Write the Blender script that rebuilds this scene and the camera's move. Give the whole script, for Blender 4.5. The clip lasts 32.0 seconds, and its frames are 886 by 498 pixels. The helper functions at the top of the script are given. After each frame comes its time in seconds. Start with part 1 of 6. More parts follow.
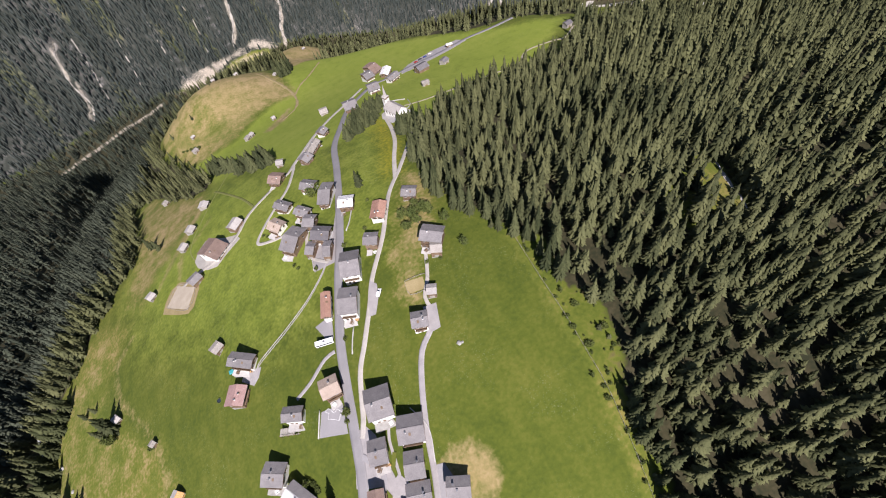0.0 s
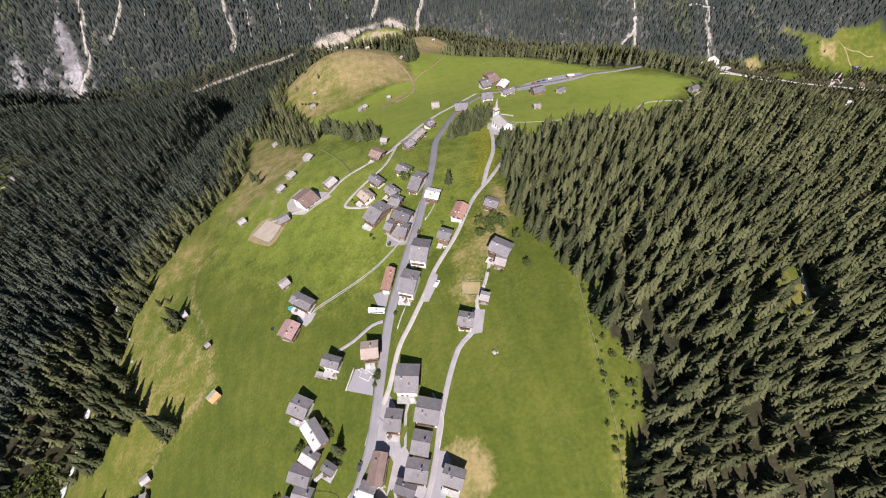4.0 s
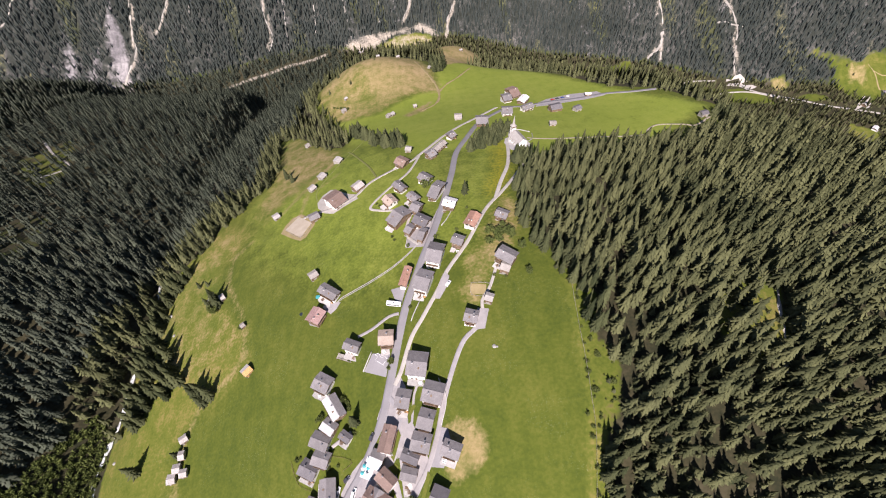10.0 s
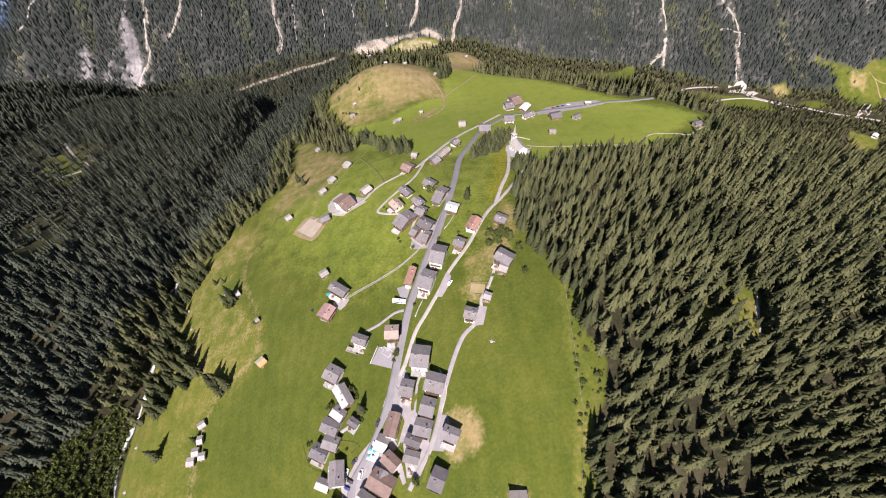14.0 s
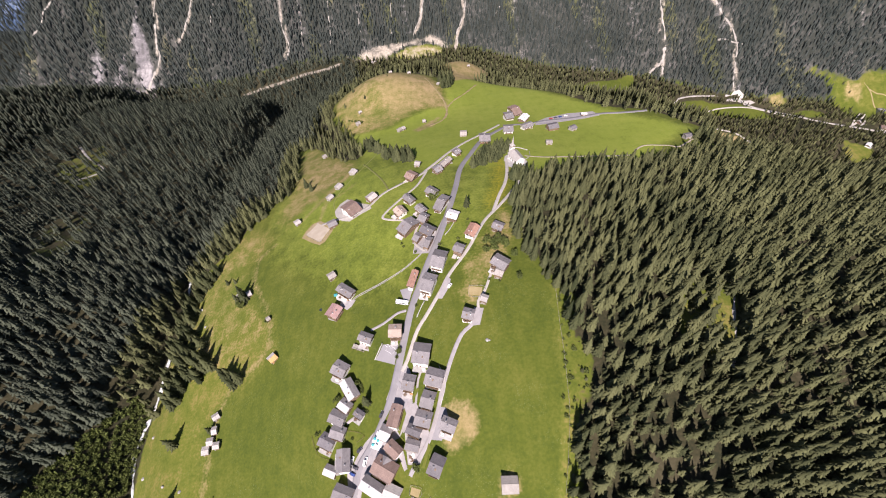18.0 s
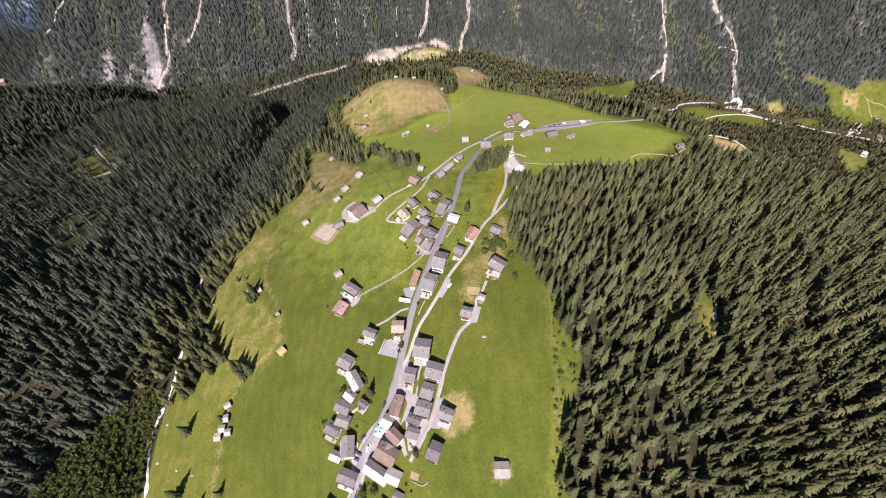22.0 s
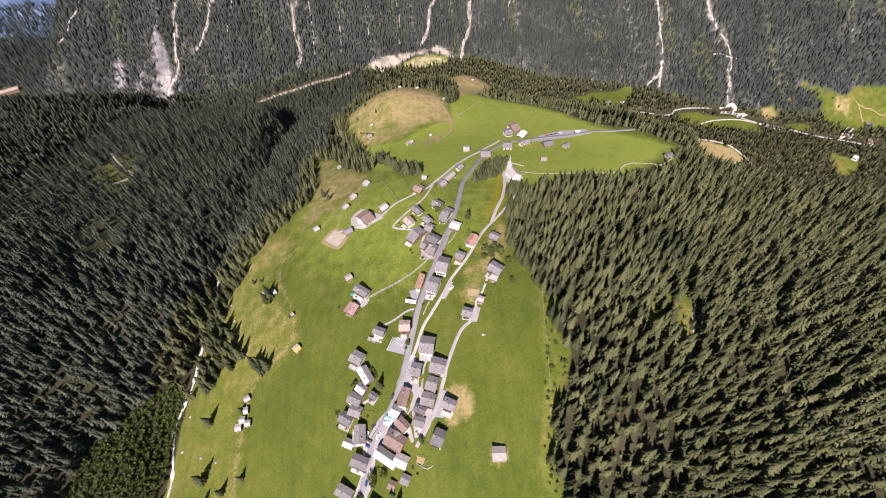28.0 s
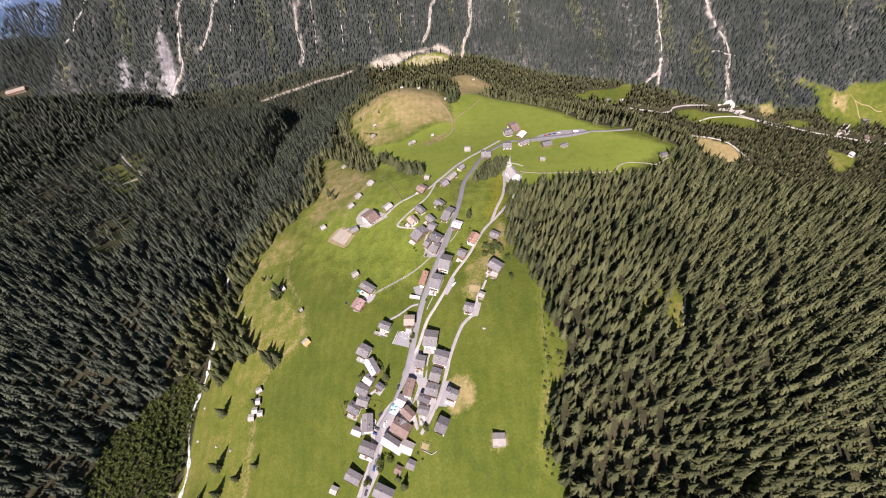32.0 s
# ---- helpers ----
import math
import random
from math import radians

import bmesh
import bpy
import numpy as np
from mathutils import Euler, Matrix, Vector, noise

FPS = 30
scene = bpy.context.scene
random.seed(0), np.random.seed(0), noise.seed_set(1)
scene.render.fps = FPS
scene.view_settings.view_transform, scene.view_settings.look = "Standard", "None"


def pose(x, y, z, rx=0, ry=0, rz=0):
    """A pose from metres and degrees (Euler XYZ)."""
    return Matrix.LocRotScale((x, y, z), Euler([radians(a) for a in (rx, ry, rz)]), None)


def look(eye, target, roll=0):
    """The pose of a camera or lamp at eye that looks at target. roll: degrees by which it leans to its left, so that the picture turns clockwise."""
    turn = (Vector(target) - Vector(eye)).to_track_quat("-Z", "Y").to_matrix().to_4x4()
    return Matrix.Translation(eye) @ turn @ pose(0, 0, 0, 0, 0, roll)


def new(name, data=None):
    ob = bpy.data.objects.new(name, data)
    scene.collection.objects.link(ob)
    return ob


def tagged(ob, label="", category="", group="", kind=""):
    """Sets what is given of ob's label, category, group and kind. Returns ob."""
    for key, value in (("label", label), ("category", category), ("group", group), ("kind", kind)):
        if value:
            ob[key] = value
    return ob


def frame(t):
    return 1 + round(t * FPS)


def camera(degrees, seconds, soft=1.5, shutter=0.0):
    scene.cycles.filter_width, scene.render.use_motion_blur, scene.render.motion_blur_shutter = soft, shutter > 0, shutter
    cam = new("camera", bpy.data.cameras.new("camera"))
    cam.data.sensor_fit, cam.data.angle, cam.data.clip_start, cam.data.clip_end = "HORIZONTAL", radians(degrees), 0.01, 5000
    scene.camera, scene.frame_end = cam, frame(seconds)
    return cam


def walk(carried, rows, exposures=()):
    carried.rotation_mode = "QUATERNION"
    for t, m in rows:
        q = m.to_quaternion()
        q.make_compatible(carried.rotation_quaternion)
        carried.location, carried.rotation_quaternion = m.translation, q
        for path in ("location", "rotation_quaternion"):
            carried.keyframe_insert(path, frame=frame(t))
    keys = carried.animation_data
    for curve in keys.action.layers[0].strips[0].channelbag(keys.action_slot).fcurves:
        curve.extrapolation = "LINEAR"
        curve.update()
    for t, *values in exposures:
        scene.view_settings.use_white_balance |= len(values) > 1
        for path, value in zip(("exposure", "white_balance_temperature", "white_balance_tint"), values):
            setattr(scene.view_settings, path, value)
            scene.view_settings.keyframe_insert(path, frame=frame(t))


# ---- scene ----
cam = camera(90.0, 32.0, soft=1.1)
walk(cam, [
    (0, pose(-22.69, 78.23, 171.60, 33.120, 6.211, -29.777)),
    (0.5, pose(-23.46, 77.29, 173.56, 33.566, 5.734, -27.531)),
    (1, pose(-24.46, 76.71, 175.21, 33.856, 4.949, -24.972)),
    (1.5, pose(-25.49, 76.05, 176.98, 34.063, 4.625, -22.703)),
    (2, pose(-26.61, 75.30, 178.84, 34.366, 3.959, -20.451)),
    (2.5, pose(-27.53, 74.27, 180.81, 34.680, 3.565, -17.942)),
    (3, pose(-28.29, 73.28, 182.57, 34.860, 2.949, -15.442)),
    (3.5, pose(-29.31, 72.35, 183.98, 35.047, 2.591, -13.216)),
    (4, pose(-30.30, 71.35, 185.69, 35.110, 1.835, -10.508)),
    (4.5, pose(-30.75, 70.30, 187.83, 35.324, 1.437, -8.488)),
    (6.5, pose(-30.77, 64.70, 196.73, 35.282, 1.661, -7.540)),
    (7, pose(-30.70, 63.59, 199.03, 35.279, 1.684, -7.523)),
    (7.5, pose(-30.58, 62.07, 200.94, 35.214, 1.758, -7.327)),
    (8, pose(-30.33, 60.77, 203.44, 35.305, 1.731, -7.322)),
    (8.5, pose(-30.32, 59.56, 205.76, 35.381, 1.705, -6.930)),
    (9, pose(-30.23, 58.16, 207.71, 35.257, 1.560, -6.628)),
    (9.5, pose(-29.70, 56.67, 209.59, 35.231, 1.755, -6.614)),
    (10, pose(-29.62, 55.51, 211.43, 35.238, 1.726, -6.501)),
    (10.5, pose(-29.55, 54.27, 213.59, 35.373, 1.733, -6.209)),
    (11, pose(-29.69, 52.75, 215.46, 35.265, 1.728, -5.998)),
    (11.5, pose(-29.39, 51.24, 217.55, 35.278, 1.611, -5.971)),
    (12, pose(-29.36, 49.82, 220.03, 35.362, 1.701, -5.899)),
    (12.5, pose(-29.29, 48.76, 222.11, 35.424, 1.526, -5.594)),
    (13, pose(-29.37, 47.26, 224.18, 35.425, 1.713, -5.642)),
    (13.5, pose(-29.34, 45.63, 226.14, 35.242, 1.471, -5.560)),
    (14, pose(-29.20, 44.48, 228.23, 35.336, 1.800, -5.641)),
    (14.5, pose(-29.35, 43.12, 230.97, 35.515, 1.536, -5.228)),
    (16.5, pose(-29.65, 37.58, 240.22, 35.541, 1.535, -4.968)),
    (17, pose(-29.36, 36.25, 242.17, 35.298, 1.315, -4.881)),
    (17.5, pose(-28.99, 34.88, 244.27, 35.212, 1.408, -5.073)),
    (18, pose(-28.90, 33.66, 246.75, 35.646, 1.648, -5.068)),
    (18.5, pose(-29.01, 32.43, 249.06, 35.649, 1.252, -4.670)),
    (19, pose(-29.12, 31.10, 251.34, 35.801, 1.305, -4.606)),
    (19.5, pose(-29.01, 29.99, 253.18, 35.720, 1.657, -4.562)),
    (20, pose(-28.84, 28.75, 254.93, 35.478, 1.526, -4.405)),
    (20.5, pose(-28.99, 27.47, 257.06, 35.606, 1.428, -4.302)),
    (21, pose(-29.13, 26.08, 259.31, 35.516, 1.360, -4.447)),
    (21.5, pose(-29.23, 24.76, 261.73, 35.691, 1.220, -4.172)),
    (22, pose(-28.89, 23.39, 263.89, 35.622, 1.281, -4.220)),
    (22.5, pose(-28.60, 22.14, 266.01, 35.701, 1.407, -4.194)),
    (23, pose(-28.91, 21.05, 268.17, 35.747, 1.391, -4.058)),
    (23.5, pose(-29.39, 19.91, 270.34, 35.573, 1.467, -4.016)),
    (24, pose(-29.52, 18.50, 272.36, 35.517, 1.324, -4.048)),
    (24.5, pose(-29.67, 16.86, 274.37, 35.724, 1.611, -4.096)),
    (25, pose(-30.13, 15.79, 276.13, 35.697, 1.359, -3.870)),
    (25.5, pose(-30.41, 14.75, 277.90, 35.599, 1.291, -3.806)),
    (27.5, pose(-30.15, 10.43, 287.52, 35.607, 1.481, -4.010)),
    (28, pose(-30.06, 9.44, 290.03, 35.701, 1.522, -4.167)),
    (28.5, pose(-30.33, 8.36, 292.31, 35.602, 1.785, -3.976)),
    (29, pose(-30.63, 7.28, 294.38, 35.533, 1.547, -4.102)),
    (29.5, pose(-30.75, 6.42, 296.06, 35.482, 1.803, -4.270)),
    (30, pose(-31.01, 5.36, 297.74, 35.442, 1.552, -4.021)),
    (30.5, pose(-30.68, 4.39, 299.83, 35.307, 1.439, -3.920)),
    (31, pose(-30.70, 3.40, 302.06, 35.383, 1.625, -4.240)),
    (31.5, pose(-31.05, 2.26, 304.03, 35.401, 1.752, -4.313)),
    (32, pose(-31.22, 0.98, 305.24, 35.156, 1.782, -4.239)),
], exposures=[(0, 0.66, 6250, 20), (4, 0.66, 6250, 20), (9, 0.76, 6430, 23), (32, 0.84, 6500, 25)])

# ---- daylight ----
SUN_TO = Vector((0.25, 0.968, -1.02)).normalized()  # the way the sunlight travels
world = bpy.data.worlds.new("sky")
scene.world = world
world.use_nodes = True
wn = world.node_tree.nodes
sky = wn.new("ShaderNodeTexSky")
sky.sky_type, sky.sun_disc = "NISHITA", False
sky.sun_elevation = math.asin(-SUN_TO.z)
sky.sun_rotation = math.atan2(-SUN_TO.x, -SUN_TO.y)
sky.altitude, sky.air_density, sky.dust_density = 1500, 1.0, 0.6
wn["Background"].inputs["Strength"].default_value = 0.052
world.node_tree.links.new(sky.outputs[0], wn["Background"].inputs["Color"])
lamp = bpy.data.lights.new("sun", "SUN")
lamp.energy, lamp.angle, lamp.color = 4.9, radians(0.55), (1.0, 0.955, 0.89)
sun = new("sun", lamp)
sun.matrix_world = look((0, 0, 900), Vector((0, 0, 900)) + SUN_TO)


# ---- the lie of the land ----
def smooth(a, b, x):
    """0 below a, 1 above b, smoothly between."""
    s = np.clip((x - a) / (b - a), 0, 1)
    return s * s * (3 - 2 * s)


def softmax(a, b, k):
    return 0.5 * (a + b + np.sqrt((a - b) ** 2 + k * k))


def river_x(y):
    """The stream's line in the gorge west of the meadows."""
    return -276 + 5 * np.sin(y / 31.0) + 3 * np.sin(y / 13.0 + 1) - 0.12 * np.maximum(y - 260, 0)


def foot_y(x):
    """Where the far mountain wall starts to rise from the valley floor."""
    return 1185 - 0.43 * np.maximum(x - 90, 0) - 0.22 * np.maximum(-x - 230, 0) + 14 * np.sin(x / 67.0)


def rise(x, y):
    """How far a place lies behind the foot of the mountain wall, which ends in the west at a side valley."""
    return y - foot_y(x) - 2.6 * np.maximum(-1036 + 0.38 * (y - 1076) - x, 0)


def height(x, y):
    """The lie of the land: a terrace with the village, a gorge to the west, a valley beyond and the mountain wall across it."""
    x, y = np.asarray(x, float), np.asarray(y, float)
    u, v = np.clip(x, -240, 240) / 100, (np.clip(y, 0, 740) - 300) / 100
    spur = (-37.11 - 33.65 * v - 8.83 * v**2 + 1.72 * v**3 + 0.14 * v**4 - 0.04 * v**5
            + u * (11.03 - 4.75 * v + 2.37 * v**2 + 0.25 * v**3 - 0.09 * v**4)
            + u**2 * (-12.86 + 4.31 * v + 0.73 * v**2 - 0.27 * v**3)
            + u**3 * (0.93 + 0.32 * v - 0.24 * v**2) + u**4 * (0.82 - 0.33 * v))
    spur = spur - 0.46 * np.maximum(y - 740, 0) - 0.45 * np.maximum(-240 - x, 0)
    spur = spur - 0.12 * np.maximum(x - 240, 0) - 0.55 * np.maximum(x - 420, 0)
    e = 0.72 * (x - 230) + 0.69 * (y - 450) - 20
    spur = spur - 0.5 * softmax(e, 0, 10) + 2.5
    spur = spur + 60 * np.exp(-((x + 82) / 96) ** 2 - ((y - 634) / np.where(y < 634, 82, 118)) ** 2)
    spur = spur + 56 * np.exp(-((x - 62) / 78) ** 2 - ((y - 790) / 72) ** 2)
    a, b = 0.655 * (x - 300) + 0.755 * (y - 360), 0.755 * (x - 300) - 0.655 * (y - 360)
    spur = spur - 37 * smooth(-30, 25, a) * smooth(320, 220, a) * smooth(-45, -5, b) * smooth(130, 60, b)
    d = river_x(y) - x
    shelf = -128 - 0.33 * np.maximum(y - 260, 0) - 0.45 * np.maximum(y - 880, 0) + 0.16 * np.clip(d, 0, 400) + 0.2 * smooth(380, 100, y) * np.clip(d, 0, 260)
    shelf = shelf - 0.25 * np.maximum(y - 760, 0) * smooth(-760, -660, x) * smooth(-380, -480, x)
    shelf = shelf + 9 * np.sin(x / 83.0 + 1) * np.sin(y / 97.0) * smooth(0, 150, d)
    shelf = shelf + 0.2 * np.maximum(190 - np.maximum(y, -150), 0) * smooth(45, 260, d)
    z = spur + (shelf - spur) * smooth(-25, 35, d)
    z = z - 7 * np.exp(-(d / 16) ** 2) * smooth(-60, 20, y + 60)
    floor = -432 + 3 * np.sin(x / 120.0)
    z = softmax(z, floor, 14)
    w = rise(x, y)
    gully = 21 * np.abs(np.sin(x / 61.0 + 0.5 * np.sin(y / 71.0))) + 9 * np.abs(np.sin(x / 23.0 + 1 + 0.5 * np.sin(y / 43.0))) + 4 * np.abs(np.sin(x / 11.3 + y / 90.0))
    z = z + np.maximum(w, 0) * 0.78 - gully * smooth(0, 120, w) + 0.2 * np.maximum(w - 250, 0)
    west = smooth(-1060, -1150, x)
    z = z + west * (45 * np.exp(-((x + 1290) / 90) ** 2 - ((y - 1330) / 90) ** 2) + 0.62 * np.maximum(y - 1450, 0) - 16 * np.abs(np.sin(x / 50.0 + 0.4 * np.sin(y / 50.0))) * smooth(1450, 1550, y))
    return z


def ground(x, y):
    return float(height(x, y))


def inside(poly, x, y, soft=3.0, grow=0.0):
    """1 inside the outline, 0 outside, over a soft border of that many metres."""
    x, y = np.asarray(x, float), np.asarray(y, float)
    p = np.array(poly, float)
    q = np.roll(p, -1, axis=0)
    odd = np.zeros(x.shape, bool)
    near = np.full(x.shape, 1e9)
    for (ax, ay), (bx, by) in zip(p, q):
        cross = ((ay > y) != (by > y)) & (x < (bx - ax) * (y - ay) / (by - ay + 1e-12) + ax)
        odd ^= cross
        k = np.clip(((x - ax) * (bx - ax) + (y - ay) * (by - ay)) / ((bx - ax) ** 2 + (by - ay) ** 2), 0, 1)
        near = np.minimum(near, np.hypot(x - ax - k * (bx - ax), y - ay - k * (by - ay)))
    return smooth(-soft, soft, np.where(odd, near, -near) + grow)


def off_line(line, x, y):
    """Distance to a polyline."""
    near = np.full(np.shape(x), 1e9)
    for (ax, ay), (bx, by) in zip(line[:-1], line[1:]):
        k = np.clip(((x - ax) * (bx - ax) + (y - ay) * (by - ay)) / ((bx - ax) ** 2 + (by - ay) ** 2), 0, 1)
        near = np.minimum(near, np.hypot(x - ax - k * (bx - ax), y - ay - k * (by - ay)))
    return near


WEST_EDGE = [(-268, -60), (-270, 66), (-269, 103), (-271, 146), (-268, 180), (-268, 224), (-262, 257), (-258, 286), (-245, 305), (-220, 331), (-214, 346), (-206, 352),
             (-192, 368), (-172, 385), (-176, 423), (-183, 465), (-190, 512), (-168, 494), (-146, 454)]
NORTH_EDGE = [(-123, 424), (-104, 412), (-94, 420), (-98, 450), (-121, 510), (-150, 575), (-152, 630), (-120, 662), (-70, 674), (-20, 668), (14, 648), (60, 676),
              (112, 634), (150, 572), (171, 516), (181, 492), (203, 464), (230, 443), (254, 414)]
EAST_EDGE = [(269, 391), (255, 349), (221, 336), (169, 324), (111, 318), (71, 314), (50, 299), (38, 274), (33, 240), (34, 218), (40, 198), (47, 173),
             (54, 166), (44, 130), (38.5, 98), (34.5, 70), (30, 56), (35, 39), (36, -60)]
OPEN = WEST_EDGE + NORTH_EDGE + EAST_EDGE
DRY_HILL = [(-152, 600), (-146, 640), (-105, 664), (-60, 672), (-16, 664), (2, 632), (9, 590), (9, 548), (-19, 546), (-45, 528), (-70, 506), (-119, 512), (-142, 560)]
DRY_PATCH = [(30, 652), (60, 672), (86, 700), (114, 745), (136, 790), (116, 838), (20, 835), (4, 800), (22, 740), (32, 690)]
DRY_TOP = [(-90, 640), (-60, 672), (-16, 664), (2, 630), (9, 560), (8, 546), (-19, 549), (-42, 537), (-68, 528), (-84, 560)]
BROWN_BANK = [(-131, 352), (-108, 392), (-104, 396), (-106, 378), (-124, 344), (-150, 318)]
DRY_FLAT = [(612, 794), (640, 790), (692, 752), (694, 712), (660, 700), (616, 738)]
DUSTY = [(-38, 481), (-2, 514), (-10, 484), (-32, 470)]
# Far fields: lighter grass, brightened further in colour to offset dim slope light.
BRIGHT_FIELDS = [[(-95, 420), (-60, 390), (-30, 350), (30, 330), (75, 318), (170, 328), (262, 392), (222, 430), (170, 516), (112, 634), (60, 676), (14, 645), (10, 560), (-45, 525), (-70, 505),
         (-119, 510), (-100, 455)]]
FOREST_RIM = [(50, 178), (46, 150), (44, 131), (41.5, 112), (38, 98), (33, 76), (28, 58), (30, 45)]
# Fields brightened by part of that amount, with soft borders.
PART_BRIGHT_FIELDS = [[(-180, 345), (-160, 285), (-80, 215), (-38, 212), (-14, 262), (-8, 300), (0, 338), (-30, 345), (-60, 385), (-100, 410), (-150, 450), (-195, 515), (-178, 400)],
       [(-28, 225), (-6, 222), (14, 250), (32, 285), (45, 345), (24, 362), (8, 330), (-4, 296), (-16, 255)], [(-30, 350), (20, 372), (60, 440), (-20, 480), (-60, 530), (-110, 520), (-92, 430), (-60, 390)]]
DRY_RIMS = [[(-176.6, 297), (-192, 287.6), (-191, 259.6), (-166, 213.2), (-161, 187.6), (-173.7, 173.7), (-194.2, 162.1), (-205, 140), (-206, 97), (-204, 40)],
            [(-98.4, 355.8), (-102.9, 349.1), (-114.5, 339.4), (-126.8, 335), (-130, 305)], [(-240, 235), (-225, 215), (-212, 200)], [(-232, 270), (-215, 262)]]
DRY_ROUND = [(-31, 111), (-24, 113), (-15, 110), (-10, 104), (-10, 97), (-16, 90), (-24, 87), (-30, 88)]
PALE_STRIP = [(-175, 315), (-203, 284), (-206, 262), (-173, 215), (-162, 205), (-159, 181), (-171, 171), (-194, 158), (-211, 146), (-214, 132),
              (-206, 97), (-207, -60), (-282, -60), (-283, 135), (-274, 259), (-246, 303), (-214, 335)]
PALE_BANK = [(13, 235), (-2, 206), (-12, 180), (-4, 172), (8, 190), (22, 200), (30, 225), (34, 250), (26, 258)]
PALE_WEST = [(-189, 490), (-173, 506), (-150, 462), (-112, 422), (-100, 401), (-105, 384), (-128, 354), (-152, 336), (-164, 318), (-180, 335), (-172, 387)]
YELLOW = [(40, 346), (50, 350), (47, 320), (38, 286), (27, 262), (20, 264), (29, 292), (35, 322)]
EDGE_SCRUB = [(34, 93), (41, 123), (44, 141), (51, 144), (58, 137), (60, 123), (54, 105), (45, 94), (38, 82)]
CLEARINGS = [[(132, 169), (151, 173), (171, 173), (168, 163), (159, 147), (152, 130), (144, 119), (122, 120), (117, 132), (119, 150)],
             [(890, 718), (912, 702), (941, 686), (914, 648), (879, 642), (868, 663)], [(-562, 552), (-548, 590), (-528, 628), (-510, 604), (-492, 545), (-480, 500), (-505, 486), (-530, 508)]]
GLADE = [(-485, 400), (-462, 440), (-445, 425), (-425, 372), (-412, 315), (-418, 290), (-450, 322), (-474, 352)]
SHRUBS = [(-336, 110), (-318, 140), (-292, 178), (-279, 166), (-279, 120), (-281, 20), (-326, 20), (-338, 80)]
VALLEY_MEADOWS = [[(356, 986), (387, 988), (421, 1003), (484, 1006), (528, 1016), (524, 989), (487, 944), (449, 940), (414, 974), (394, 959)], [(604, 898), (655, 899), (675, 878), (729, 871), (772, 841), (790, 800), (715, 820), (652, 840), (608, 865)],
                  [(895, 929), (932, 907), (969, 878), (1000, 862), (1013, 890), (1050, 874), (1100, 868), (1112, 770), (1060, 778), (1023, 794), (977, 768), (952, 801), (940, 835), (943, 865), (934, 890), (897, 914)], DRY_FLAT,
                  [(807, 866), (816, 880), (833, 880), (850, 858), (828, 842), (808, 850)], [(842, 812), (854, 828), (913, 810), (905, 798), (860, 800)]]
DRY_FIELD = [(966, 869), (1000, 858), (996, 826), (972, 836)]
QUARRY = [(-195, 1175), (-169, 1197), (-102, 1209), (-37, 1217), (21, 1228), (61, 1220), (70, 1200), (44, 1206), (-5, 1212), (-54, 1200), (-88, 1180), (-122, 1171), (-157, 1174)]
QUARRY_GREEN = [(-84, 1180), (-46, 1199), (3, 1208), (43, 1203), (59, 1190), (18, 1170), (-40, 1165)]
STREAM_BED = [(-464, 1056), (-415, 1083), (-364, 1108), (-328, 1130), (-266, 1151), (-230, 1172)]
SCREES = [[(-681, 1326), (-693, 1289), (-696, 1202), (-690, 1176), (-719, 1092)], [(-580, 1309), (-606, 1268), (-643, 1218)], [(-368, 1343), (-378, 1277), (-370, 1239), (-361, 1214), (-374, 1182)],
          [(22, 1400), (22, 1343), (0, 1275), (-24, 1229)], [(127, 1333), (125, 1286), (100, 1238), (93, 1193)], [(602, 1260), (602, 1171), (611, 1086), (602, 1032), (566, 1006)],
          [(690, 1240), (715, 1136), (730, 1069), (757, 998), (742, 944), (736, 904)], [(604, 1039), (595, 994)]]
THIN_SCREES = [[(-531, 1314), (-550, 1238)], [(-337, 1358), (-332, 1308), (-324, 1202)], [(-255, 1344), (-254, 1292), (-253, 1219)], [(-172, 1340), (-173, 1291), (-165, 1237)],
               [(-88, 1344), (-80, 1319), (-84, 1234)], [(236, 1284), (222, 1255), (199, 1231)], [(716, 1018), (740, 1010), (770, 997)], [(-905, 1290), (-940, 1220), (-964, 1190)]]
ROCKS = [(-882, 1090), (-870, 1150), (-850, 1184), (-815, 1190), (-792, 1160), (-774, 1185), (-735, 1212), (-702, 1190), (-695, 1140), (-685, 1085), (-705, 1035), (-760, 1045), (-820, 1060)]
WEST_RIBS = [(-1018, 1062), (-1000, 1146), (-945, 1136), (-928, 1066)]
ROCK_RIBS = [(-770, 1235), (-730, 1239), (-679, 1226), (-687, 1157), (-690, 1080), (-764, 1110), (-775, 1185)]


# ---- materials ----
def material(name, rough=0.8, metal=0.0):
    m = bpy.data.materials.new(name)
    m.use_nodes = True
    b = m.node_tree.nodes["Principled BSDF"]
    b.inputs["Roughness"].default_value, b.inputs["Metallic"].default_value = rough, metal
    b.inputs["Specular IOR Level"].default_value = 0.3
    return m, m.node_tree, b


def noise_node(nt, scale, detail=4.0, space="Object"):
    co = nt.nodes.new("ShaderNodeTexCoord")
    n = nt.nodes.new("ShaderNodeTexNoise")
    n.inputs["Scale"].default_value, n.inputs["Detail"].default_value = scale, detail
    nt.links.new(co.outputs[space], n.inputs["Vector"])
    return n


def ramp(nt, fac, stops):
    r = nt.nodes.new("ShaderNodeValToRGB")
    while len(r.color_ramp.elements) < len(stops):
        r.color_ramp.elements.new(0.5)
    for e, (p, c) in zip(r.color_ramp.elements, stops):
        e.position, e.color = p, (*c, 1)
    nt.links.new(fac, r.inputs["Fac"])
    return r.outputs["Color"]


